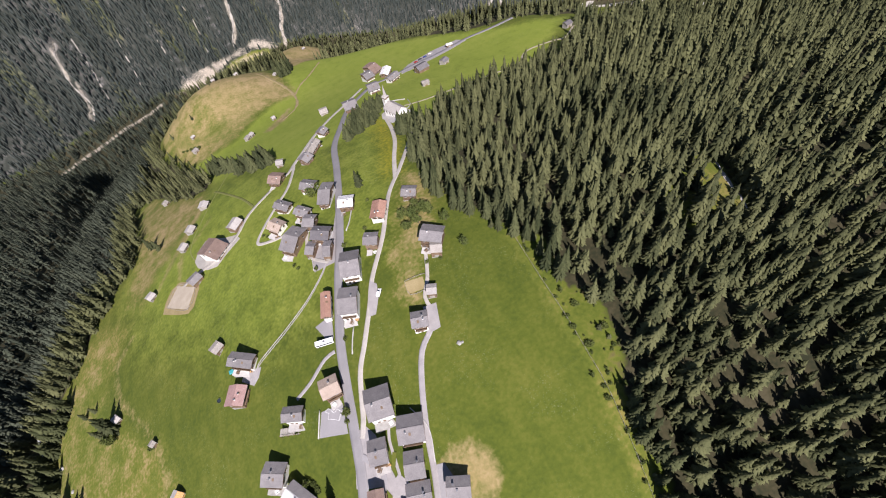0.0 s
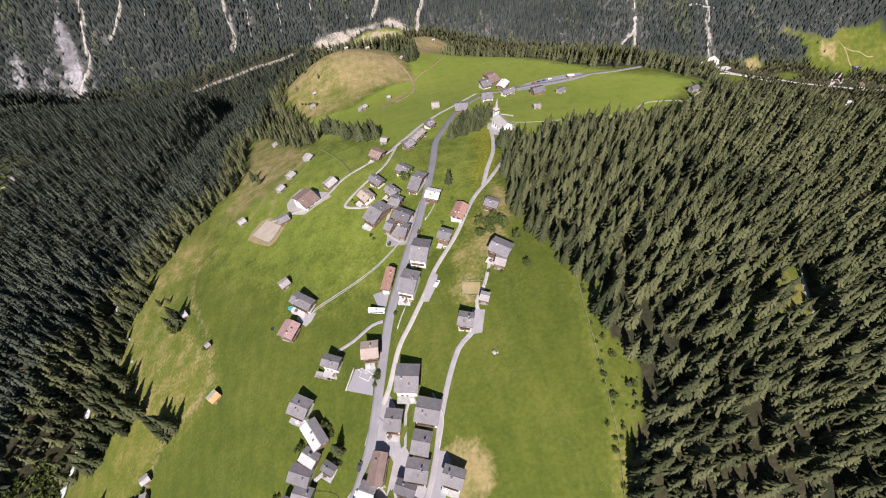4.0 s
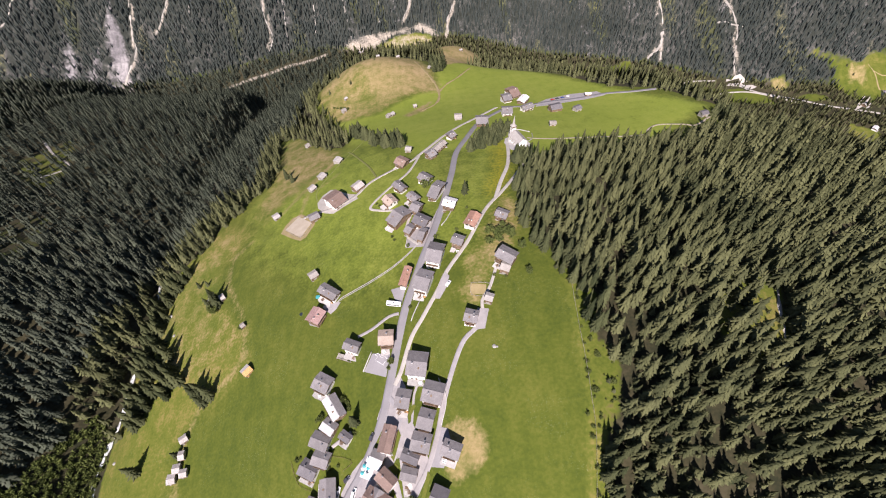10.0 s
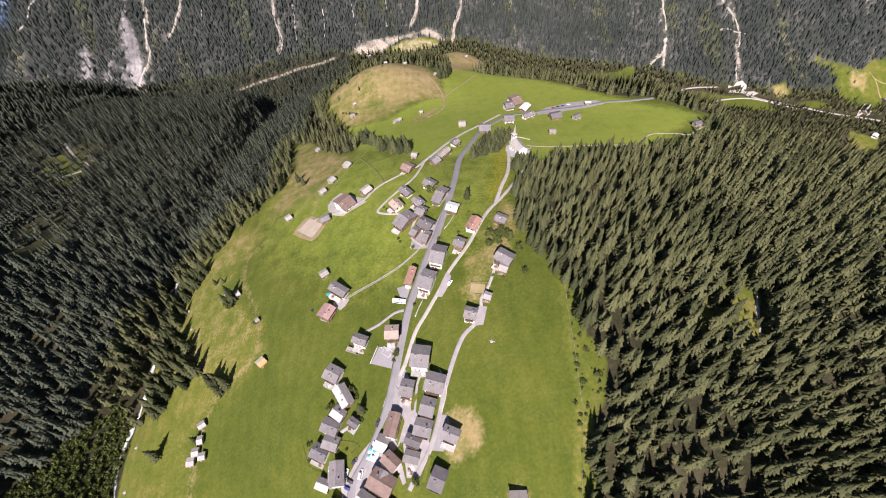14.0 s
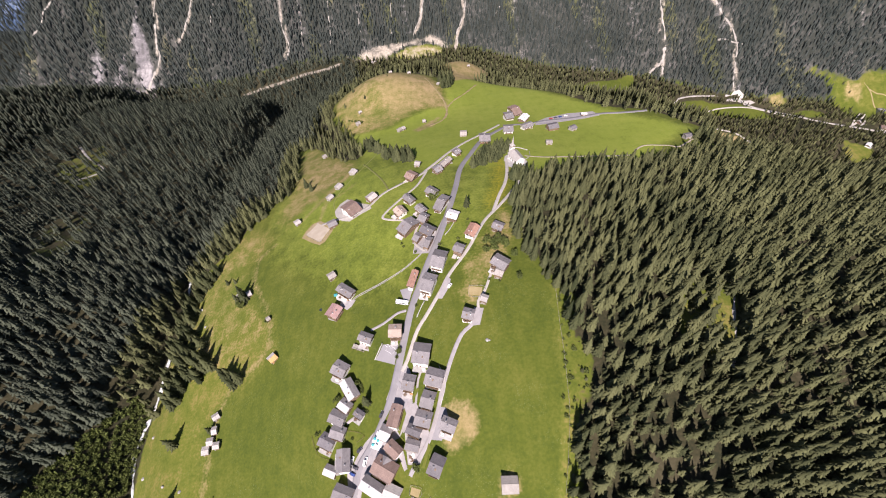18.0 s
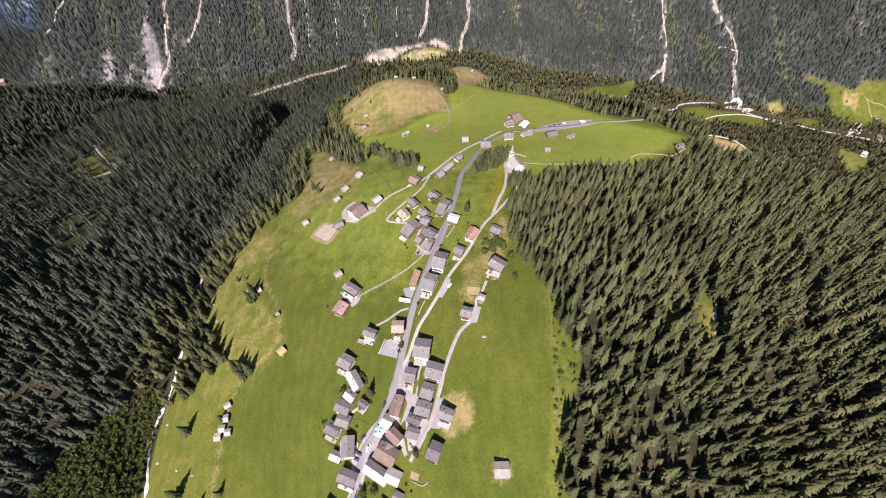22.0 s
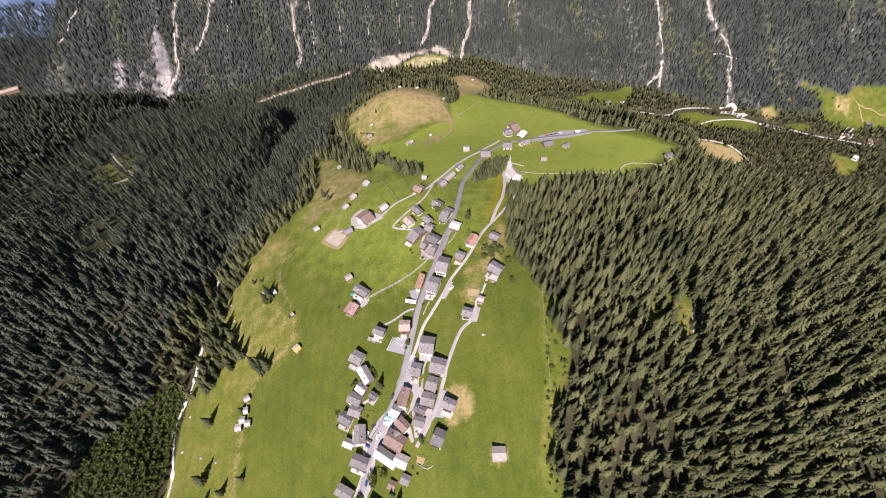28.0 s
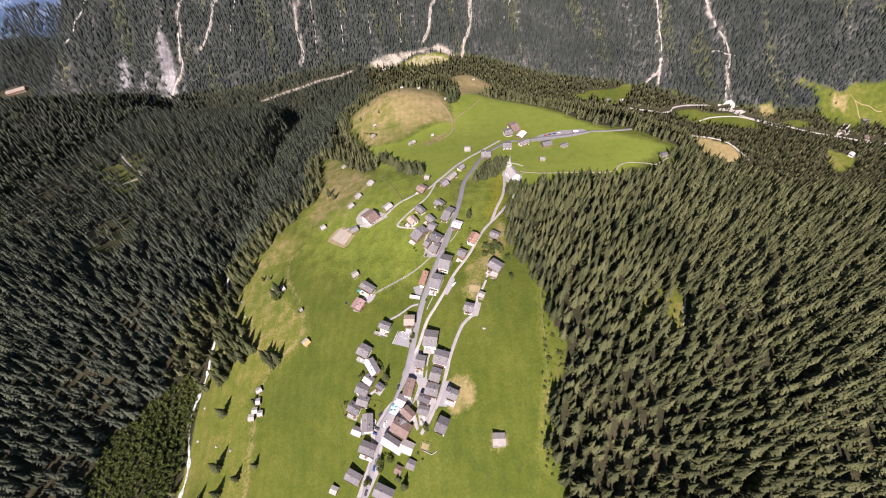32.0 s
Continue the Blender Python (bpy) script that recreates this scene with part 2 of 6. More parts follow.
def blend(nt, fac, a, b, mode="MIX"):
    m = nt.nodes.new("ShaderNodeMix")
    m.data_type, m.blend_type = "RGBA", mode
    for socket, value in ((m.inputs["Factor"], fac), (m.inputs[6], a), (m.inputs[7], b)):
        if isinstance(value, bpy.types.NodeSocket):
            nt.links.new(value, socket)
        else:
            socket.default_value = (*value, 1) if isinstance(value, tuple) else value
    return m.outputs[2]


def calc(nt, op, a, b=0.0, clamp=False):
    m = nt.nodes.new("ShaderNodeMath")
    m.operation, m.use_clamp = op, clamp
    for socket, value in zip(m.inputs, (a, b)):
        if isinstance(value, bpy.types.NodeSocket):
            nt.links.new(value, socket)
        else:
            socket.default_value = value
    return m.outputs[0]


def relief(nt, b, fac, strength, distance):
    n = nt.nodes.new("ShaderNodeBump")
    n.inputs["Strength"].default_value, n.inputs["Distance"].default_value = strength, distance
    nt.links.new(fac, n.inputs["Height"])
    nt.links.new(n.outputs["Normal"], b.inputs["Normal"])


def speckled(name, a, b, coarse, fine, rough=0.8, metal=0.0, bump=0.3, vary=0.25, depth=0.05):
    """A surface of two tones mixed at two scales, a little different on each object."""
    m, nt, p = material(name, rough, metal)
    big, small = noise_node(nt, coarse), noise_node(nt, fine, 6)
    both = calc(nt, "ADD", calc(nt, "MULTIPLY", big.outputs["Fac"], 0.55), calc(nt, "MULTIPLY", small.outputs["Fac"], 0.45))
    col = ramp(nt, both, [(0.33, a), (0.67, b)])
    info = nt.nodes.new("ShaderNodeObjectInfo")
    lum = calc(nt, "ADD", 1 - vary / 2, calc(nt, "MULTIPLY", info.outputs["Random"], vary))
    hsv = nt.nodes.new("ShaderNodeHueSaturation")
    nt.links.new(lum, hsv.inputs["Value"])
    nt.links.new(col, hsv.inputs["Color"])
    nt.links.new(hsv.outputs[0], p.inputs["Base Color"])
    relief(nt, p, small.outputs["Fac"], bump, depth)
    return m


def ground_material():
    m, nt, b = material("meadow_ground", 0.95)
    far, mid, fine = noise_node(nt, 0.012, 5), noise_node(nt, 0.09, 6), noise_node(nt, 0.55, 8)
    tex = nt.nodes.new("ShaderNodeTexWave")
    tex.inputs["Scale"].default_value, tex.inputs["Distortion"].default_value, tex.inputs["Detail"].default_value = 0.035, 6.0, 3.0
    co = nt.nodes.new("ShaderNodeTexCoord")
    nt.links.new(co.outputs["Object"], tex.inputs["Vector"])
    tone = calc(nt, "ADD", calc(nt, "ADD", calc(nt, "MULTIPLY", far.outputs["Fac"], 0.38), calc(nt, "MULTIPLY", mid.outputs["Fac"], 0.27)),
                calc(nt, "ADD", calc(nt, "MULTIPLY", fine.outputs["Fac"], 0.32), calc(nt, "MULTIPLY", tex.outputs["Fac"], 0.03)))
    col = ramp(nt, tone, [(0.38, (0.055, 0.078, 0.007)), (0.5, (0.081, 0.102, 0.01)), (0.62, (0.117, 0.127, 0.018))])

    def zone(name, soft=0.35):
        a = nt.nodes.new("ShaderNodeAttribute")
        a.attribute_name = name
        n = calc(nt, "SUBTRACT", mid.outputs["Fac"], 0.5)
        n = calc(nt, "ADD", n, calc(nt, "MULTIPLY", calc(nt, "SUBTRACT", fine.outputs["Fac"], 0.5), 0.8))
        s = calc(nt, "ADD", a.outputs["Fac"], calc(nt, "MULTIPLY", n, 0.9))
        s = calc(nt, "DIVIDE", calc(nt, "SUBTRACT", s, 0.5 - soft / 2), soft, True)
        return calc(nt, "MULTIPLY", s, calc(nt, "MULTIPLY", a.outputs["Fac"], 5.0, True))

    pale = ramp(nt, tone, [(0.4, (0.09, 0.116, 0.012)), (0.5, (0.124, 0.138, 0.019)), (0.6, (0.21, 0.175, 0.048))])
    dry = ramp(nt, tone, [(0.4, (0.18, 0.162, 0.052)), (0.5, (0.27, 0.21, 0.088)), (0.6, (0.36, 0.265, 0.135))])
    # Lightness in this grass colour makes up for weak light on far slopes.
    brightened = ramp(nt, tone, [(0.38, (0.172, 0.22, 0.025)), (0.5, (0.2, 0.246, 0.031)), (0.62, (0.238, 0.27, 0.043))])
    bloom = ramp(nt, fine.outputs["Fac"], [(0.36, (0.16, 0.175, 0.012)), (0.66, (0.29, 0.245, 0.014))])
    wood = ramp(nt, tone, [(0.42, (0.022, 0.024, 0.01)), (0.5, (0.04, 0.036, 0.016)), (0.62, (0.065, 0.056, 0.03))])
    slope = ramp(nt, tone, [(0.4, (0.02, 0.024, 0.018)), (0.52, (0.042, 0.046, 0.038)), (0.62, (0.105, 0.1, 0.09))])
    stone = ramp(nt, tone, [(0.4, (0.09, 0.086, 0.082)), (0.52, (0.19, 0.178, 0.18)), (0.62, (0.38, 0.355, 0.345))])
    # Far ridge colour: blue and pale because distance haze is mixed into it.
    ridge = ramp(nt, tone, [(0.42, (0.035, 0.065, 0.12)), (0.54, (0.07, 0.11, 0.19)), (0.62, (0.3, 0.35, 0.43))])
    track = ramp(nt, tone, [(0.42, (0.075, 0.092, 0.016)), (0.5, (0.12, 0.132, 0.026)), (0.6, (0.2, 0.18, 0.06))])
    gravel = ramp(nt, fine.outputs["Fac"], [(0.35, (0.22, 0.19, 0.15)), (0.65, (0.48, 0.42, 0.34))])
    for name, c, soft in (("brightened", brightened, 0.9), ("pale", pale, 0.9), ("dry", dry, 0.6), ("bloom", bloom, 0.9), ("wood", wood, 0.3), ("slope", slope, 0.5), ("track", track, 0.6), ("stone", stone, 0.5), ("ridge", ridge, 0.4), ("gravel", gravel, 0.4)):
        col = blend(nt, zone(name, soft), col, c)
    # flower heads and tufts scattered through the grass
    speck, drift = noise_node(nt, 1.6, 2), noise_node(nt, 0.05, 3)
    heads = calc(nt, "DIVIDE", calc(nt, "SUBTRACT", speck.outputs["Fac"], 0.62), 0.08, True)
    heads = calc(nt, "MULTIPLY", heads, calc(nt, "DIVIDE", calc(nt, "SUBTRACT", drift.outputs["Fac"], 0.44), 0.2, True))
    grass = nt.nodes.new("ShaderNodeAttribute")
    grass.attribute_name = "grass"
    col = blend(nt, calc(nt, "MULTIPLY", calc(nt, "MULTIPLY", heads, 0.4), grass.outputs["Fac"]), col, (0.26, 0.28, 0.14))
    nt.links.new(col, b.inputs["Base Color"])
    relief(nt, b, fine.outputs["Fac"], 0.5, 0.4)
    return m


def foliage(name, dark, light, rough=0.85):
    m, nt, b = material(name, rough)
    geo = nt.nodes.new("ShaderNodeNewGeometry")
    info = nt.nodes.new("ShaderNodeObjectInfo")
    n, big = noise_node(nt, 1.7, 6), noise_node(nt, 0.016, 3)
    tree = nt.nodes.new("ShaderNodeAttribute")
    tree.attribute_name = "tint"
    own = calc(nt, "ADD", calc(nt, "MULTIPLY", geo.outputs["Random Per Island"], 0.13), calc(nt, "MULTIPLY", tree.outputs["Fac"], 0.32))
    k = calc(nt, "ADD", own, calc(nt, "MULTIPLY", n.outputs["Fac"], 0.45))
    k = calc(nt, "ADD", k, calc(nt, "ADD", calc(nt, "MULTIPLY", big.outputs["Fac"], 0.3), calc(nt, "MULTIPLY", info.outputs["Random"], 0.12)))
    nt.links.new(ramp(nt, k, [(0.34, dark), (0.92, light)]), b.inputs["Base Color"])
    b.inputs["Specular IOR Level"].default_value = 0.1
    relief(nt, b, n.outputs["Fac"], 0.35, 0.4)
    return m


M_GROUND = ground_material()
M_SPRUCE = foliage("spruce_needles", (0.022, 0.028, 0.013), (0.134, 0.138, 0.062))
# Same spruce in darker colour: shade of the western slope painted into needles.
M_SPRUCE_SHADED = foliage("shaded_spruce_needles", (0.017, 0.023, 0.018), (0.086, 0.097, 0.066))
M_SPRUCE_MEADOW = foliage("meadow_spruce_needles", (0.02, 0.027, 0.012), (0.104, 0.112, 0.05))
# Made bluish, with some of the wall's distance haze in the colour.
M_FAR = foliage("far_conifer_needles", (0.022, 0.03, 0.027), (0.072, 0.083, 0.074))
M_LEAF = foliage("broad_leaves", (0.055, 0.075, 0.022), (0.165, 0.185, 0.05))
M_BARK = speckled("spruce_bark", (0.06, 0.045, 0.035), (0.14, 0.11, 0.085), 0.8, 6, 0.9)
M_ASPHALT = speckled("grey_asphalt", (0.232, 0.222, 0.228), (0.312, 0.297, 0.302), 0.12, 2.5, 0.9, bump=0.15)
M_GRAVEL = speckled("pale_gravel", (0.34, 0.314, 0.28), (0.5, 0.463, 0.418), 0.2, 2.5, 0.95)
M_PAVING = speckled("light_paving", (0.27, 0.252, 0.252), (0.385, 0.358, 0.352), 0.3, 3, 0.9)
M_CONCRETE = speckled("pale_concrete", (0.37, 0.352, 0.335), (0.52, 0.497, 0.472), 0.3, 3, 0.85)
M_SAND = speckled("riding_sand", (0.38, 0.32, 0.24), (0.5, 0.43, 0.34), 0.2, 2.5, 0.95)
M_WATER = speckled("white_water", (0.1, 0.12, 0.11), (0.86, 0.87, 0.85), 0.22, 0.9, 0.55, bump=0.6, depth=0.3)
M_STONE = speckled("grey_boulder", (0.24, 0.232, 0.215), (0.42, 0.405, 0.38), 0.6, 4, 0.9)
M_PLASTER = speckled("white_plaster", (0.66, 0.64, 0.6), (0.82, 0.8, 0.76), 0.25, 5, 0.85, bump=0.1)
M_TIMBER = speckled("weathered_timber", (0.1, 0.065, 0.04), (0.24, 0.165, 0.11), 0.5, 7, 0.8)
M_GREYWOOD = speckled("silver_grey_timber", (0.22, 0.2, 0.175), (0.4, 0.37, 0.33), 0.5, 7, 0.85)
M_NEWWOOD = speckled("fresh_orange_timber", (0.5, 0.27, 0.09), (0.68, 0.42, 0.18), 0.5, 6, 0.75)
M_METAL = speckled("dull_metal", (0.3, 0.3, 0.31), (0.45, 0.45, 0.46), 0.4, 6, 0.45, 0.8, bump=0.05)
M_WHITE = speckled("white_paint", (0.72, 0.72, 0.71), (0.84, 0.84, 0.83), 0.4, 5, 0.5, bump=0.05, vary=0.08)
M_TEAL = speckled("teal_cloth", (0.04, 0.3, 0.32), (0.08, 0.4, 0.42), 0.4, 5, 0.7, bump=0.05)
M_BLUE = speckled("blue_paint", (0.03, 0.06, 0.2), (0.05, 0.09, 0.28), 0.4, 5, 0.35, bump=0.03)
M_RED = speckled("red_paint", (0.3, 0.03, 0.03), (0.4, 0.05, 0.04), 0.4, 5, 0.35, bump=0.03)
M_CARGREY = speckled("dark_grey_paint", (0.06, 0.06, 0.07), (0.1, 0.1, 0.11), 0.4, 5, 0.3, 0.3, bump=0.03)
M_RUBBER = speckled("black_rubber", (0.02, 0.02, 0.02), (0.035, 0.035, 0.035), 0.6, 8, 0.9)
M_EARTH = speckled("dry_trodden_earth", (0.24, 0.19, 0.085), (0.36, 0.285, 0.15), 0.2, 2.5, 0.95)
M_TRODDEN = speckled("trodden_grass", (0.15, 0.17, 0.04), (0.22, 0.22, 0.07), 0.3, 3)
M_LAWN = speckled("lawn_grass", (0.06, 0.084, 0.01), (0.13, 0.135, 0.022), 0.2, 2.2, 0.95, bump=0.4, depth=0.2)
M_FRAME = speckled("dark_window_timber", (0.12, 0.08, 0.05), (0.2, 0.14, 0.09), 0.6, 8, 0.7)


def glass():
    m, nt, b = material("window_glass", 0.06)
    b.inputs["Base Color"].default_value = (0.03, 0.04, 0.05, 1)
    b.inputs["Specular IOR Level"].default_value = 0.6
    return m


M_GLASS = glass()


def roofing(name, a, b, rough=0.75, metal=0.0):
    """Courses of shingles: lines along the slope's rows over a mottled tone."""
    m, nt, p = material(name, rough, metal)
    big, small = noise_node(nt, 0.35, 4), noise_node(nt, 3.2, 6)
    co = nt.nodes.new("ShaderNodeTexCoord")
    br = nt.nodes.new("ShaderNodeTexBrick")
    br.inputs["Scale"].default_value, br.inputs["Mortar Size"].default_value = 1.4, 0.03
    br.inputs["Color1"].default_value, br.inputs["Color2"].default_value, br.inputs["Mortar"].default_value = (1, 1, 1, 1), (0.78, 0.78, 0.8, 1), (0.45, 0.45, 0.45, 1)
    nt.links.new(co.outputs["Object"], br.inputs["Vector"])
    both = calc(nt, "ADD", calc(nt, "MULTIPLY", big.outputs["Fac"], 0.6), calc(nt, "MULTIPLY", small.outputs["Fac"], 0.4))
    col = blend(nt, 0.6, ramp(nt, both, [(0.33, a), (0.67, b)]), br.outputs["Color"], "MULTIPLY")
    info = nt.nodes.new("ShaderNodeObjectInfo")
    hsv = nt.nodes.new("ShaderNodeHueSaturation")
    nt.links.new(calc(nt, "ADD", 0.85, calc(nt, "MULTIPLY", info.outputs["Random"], 0.3)), hsv.inputs["Value"])
    nt.links.new(col, hsv.inputs["Color"])
    nt.links.new(hsv.outputs[0], p.inputs["Base Color"])
    relief(nt, p, br.outputs["Fac"], 0.4, 0.03)
    return m


ROOFS = {
    "slate": (roofing("grey_slate_roofing", (0.18, 0.167, 0.167), (0.272, 0.252, 0.248)), "grey slate"),
    "dark": (roofing("dark_slate_roofing", (0.13, 0.121, 0.126), (0.195, 0.181, 0.186)), "dark slate"),
    "shingle": (roofing("weathered_shingle_roofing", (0.3, 0.27, 0.24), (0.44, 0.4, 0.36)), "weathered grey shingle"),
    "light": (roofing("pale_sheet_roofing", (0.38, 0.35, 0.325), (0.52, 0.485, 0.45)), "pale grey"),
    "white": (roofing("white_sheet_roofing", (0.66, 0.65, 0.64), (0.8, 0.79, 0.78)), "white sheet-metal"),
    "brown": (roofing("brown_tile_roofing", (0.2, 0.138, 0.115), (0.31, 0.22, 0.18)), "brown tiled"),
    "red": (roofing("reddish_tile_roofing", (0.3, 0.165, 0.12), (0.43, 0.255, 0.19)), "reddish tiled"),
    "pink": (roofing("faded_pink_roofing", (0.36, 0.22, 0.2), (0.48, 0.32, 0.29)), "faded pinkish"),
    "tan": (roofing("tan_roofing", (0.36, 0.28, 0.22), (0.5, 0.4, 0.33)), "tan"),
    "orange": (roofing("fresh_board_roofing", (0.55, 0.3, 0.11), (0.72, 0.44, 0.2)), "fresh orange board"),
}
ROOFS["split"] = (roofing("offwhite_sheet_roofing", (0.5, 0.488, 0.478), (0.66, 0.648, 0.638)), "white sheet-metal")


# ---- mesh helpers ----
def raw_mesh(name, verts, tris, mats, smooth_shade=False):
    """A triangle mesh from arrays."""
    me = bpy.data.meshes.new(name)
    verts, tris = np.asarray(verts, np.float32), np.asarray(tris, np.int32)
    me.vertices.add(len(verts))
    me.vertices.foreach_set("co", verts.ravel())
    me.loops.add(tris.size)
    me.loops.foreach_set("vertex_index", tris.ravel())
    me.polygons.add(len(tris))
    me.polygons.foreach_set("loop_start", np.arange(0, tris.size, 3, dtype=np.int32))
    if smooth_shade:
        me.polygons.foreach_set("use_smooth", np.ones(len(tris), bool))
    me.update(calc_edges=True)
    for m in mats:
        me.materials.append(m)
    return me


def mesh_of(name, bm, mat):
    me = bpy.data.meshes.new(name)
    bm.to_mesh(me)
    bm.free()
    me.materials.append(mat)
    return me


def part(name, bm, mat, parent, label=""):
    ob = new(name, bm if isinstance(bm, bpy.types.Mesh) else mesh_of(name, bm, mat))
    ob.parent = parent
    return tagged(ob, label)


def thing(name, m, label, category, group="", kind=""):
    ob = new(name)
    ob.matrix_world = m
    return tagged(ob, label, category, group, kind)


def add_box(bm, x0, x1, y0, y1, z0, z1):
    v = [bm.verts.new((x, y, z)) for x in (x0, x1) for y in (y0, y1) for z in (z0, z1)]
    for f in ((0, 1, 3, 2), (4, 6, 7, 5), (0, 4, 5, 1), (2, 3, 7, 6), (0, 2, 6, 4), (1, 5, 7, 3)):
        bm.faces.new([v[i] for i in f])
    return v


def box(x0, x1, y0, y1, z0, z1, bevel=0.0):
    bm = bmesh.new()
    add_box(bm, x0, x1, y0, y1, z0, z1)
    if bevel:
        bmesh.ops.bevel(bm, geom=bm.edges[:], offset=bevel, segments=1, affect="EDGES")
    return bm


def prism(outline, x0, x1):
    """An outline in (y, z) drawn out along x."""
    bm = bmesh.new()
    a = [bm.verts.new((x0, y, z)) for y, z in outline]
    b = [bm.verts.new((x1, y, z)) for y, z in outline]
    n = len(outline)
    bm.faces.new(a[::-1])
    bm.faces.new(b)
    for i in range(n):
        bm.faces.new((a[i], a[(i + 1) % n], b[(i + 1) % n], b[i]))
    return bm


def spline(points, step):
    """A smooth line through the points, sampled every step metres."""
    p = np.array([points[0], *points, points[-1]], float)
    out = []
    for i in range(1, len(p) - 2):
        n = max(1, int(np.linalg.norm(p[i + 1] - p[i]) / step))
        for k in range(n):
            s = k / n
            out.append(0.5 * (2 * p[i] + (p[i + 1] - p[i - 1]) * s + (2 * p[i - 1] - 5 * p[i] + 4 * p[i + 1] - p[i + 2]) * s * s
                              + (3 * p[i] - p[i - 1] - 3 * p[i + 1] + p[i + 2]) * s**3))
    out.append(p[-2])
    return np.array(out)


def ribbon(points, width, lift=0.22, step=2.5, ragged=0.0, rng=None):
    """A strip laid over the land along a line, with sides that go into the ground."""
    c = spline(points, step)
    t = np.gradient(c, axis=0)
    t /= np.linalg.norm(t, axis=1)[:, None] + 1e-9
    n = np.stack([-t[:, 1], t[:, 0]], 1)
    half = np.full(len(c), width / 2)
    if ragged:
        half = half * (1 + ragged * np.sin(np.arange(len(c)) * 0.9) * np.sin(np.arange(len(c)) * 0.37 + 1))
    cols = []
    for k, dz in ((-1.0, -1.0), (-1.0, lift), (-0.5, lift), (0.0, lift + 0.04), (0.5, lift), (1.0, lift), (1.0, -1.0)):
        q = c + n * (half * k)[:, None]
        cols.append(np.column_stack([q, height(q[:, 0], q[:, 1]) + dz]))
    v = np.stack(cols, 1).reshape(-1, 3)
    m = len(cols)
    i, j = np.meshgrid(np.arange(len(c) - 1), np.arange(m - 1), indexing="ij")
    a = (i * m + j).ravel()
    tris = np.concatenate([np.stack([a, a + m, a + m + 1], 1), np.stack([a, a + m + 1, a + 1], 1)])
    return v, tris


def laid(name, points, width, mat, label, category, lift=0.22, ragged=0.0, kind="structure"):
    v, t = ribbon(points, width, lift, ragged=ragged)
    return tagged(new(name, raw_mesh(name, v, t, [mat])), label, category, kind=kind)


def pad(name, outline, mat, label, category, lift=0.2, cell=2.5, kind="structure"):
    """A flat patch with that outline laid over the land."""
    bm = bmesh.new()
    f = bm.faces.new([bm.verts.new((x, y, 0)) for x, y in outline])
    bmesh.ops.triangulate(bm, faces=[f])
    for _ in range(3):
        long = [e for e in bm.edges if e.calc_length() > cell]
        if long:
            bmesh.ops.subdivide_edges(bm, edges=long, cuts=1)
            bmesh.ops.triangulate(bm, faces=bm.faces[:])
    rim = [e for e in bm.edges if e.is_boundary]
    skirt = bmesh.ops.extrude_edge_only(bm, edges=rim)["geom"]
    low = {g for g in skirt if isinstance(g, bmesh.types.BMVert)}
    for v in bm.verts:
        v.co.z = ground(v.co.x, v.co.y) + (-0.8 if v in low else lift)
    bmesh.ops.recalc_face_normals(bm, faces=bm.faces[:])
    return tagged(new(name, mesh_of(name, bm, mat)), label, category, kind=kind)


# ---- the ground, one sheet ----
def steps(marks):
    out = []
    for a, b, s in marks:
        out.extend(np.linspace(a, b, max(2, int(round((b - a) / s)) + 1))[:-1])
    out.append(marks[-1][1])
    return np.array(out)


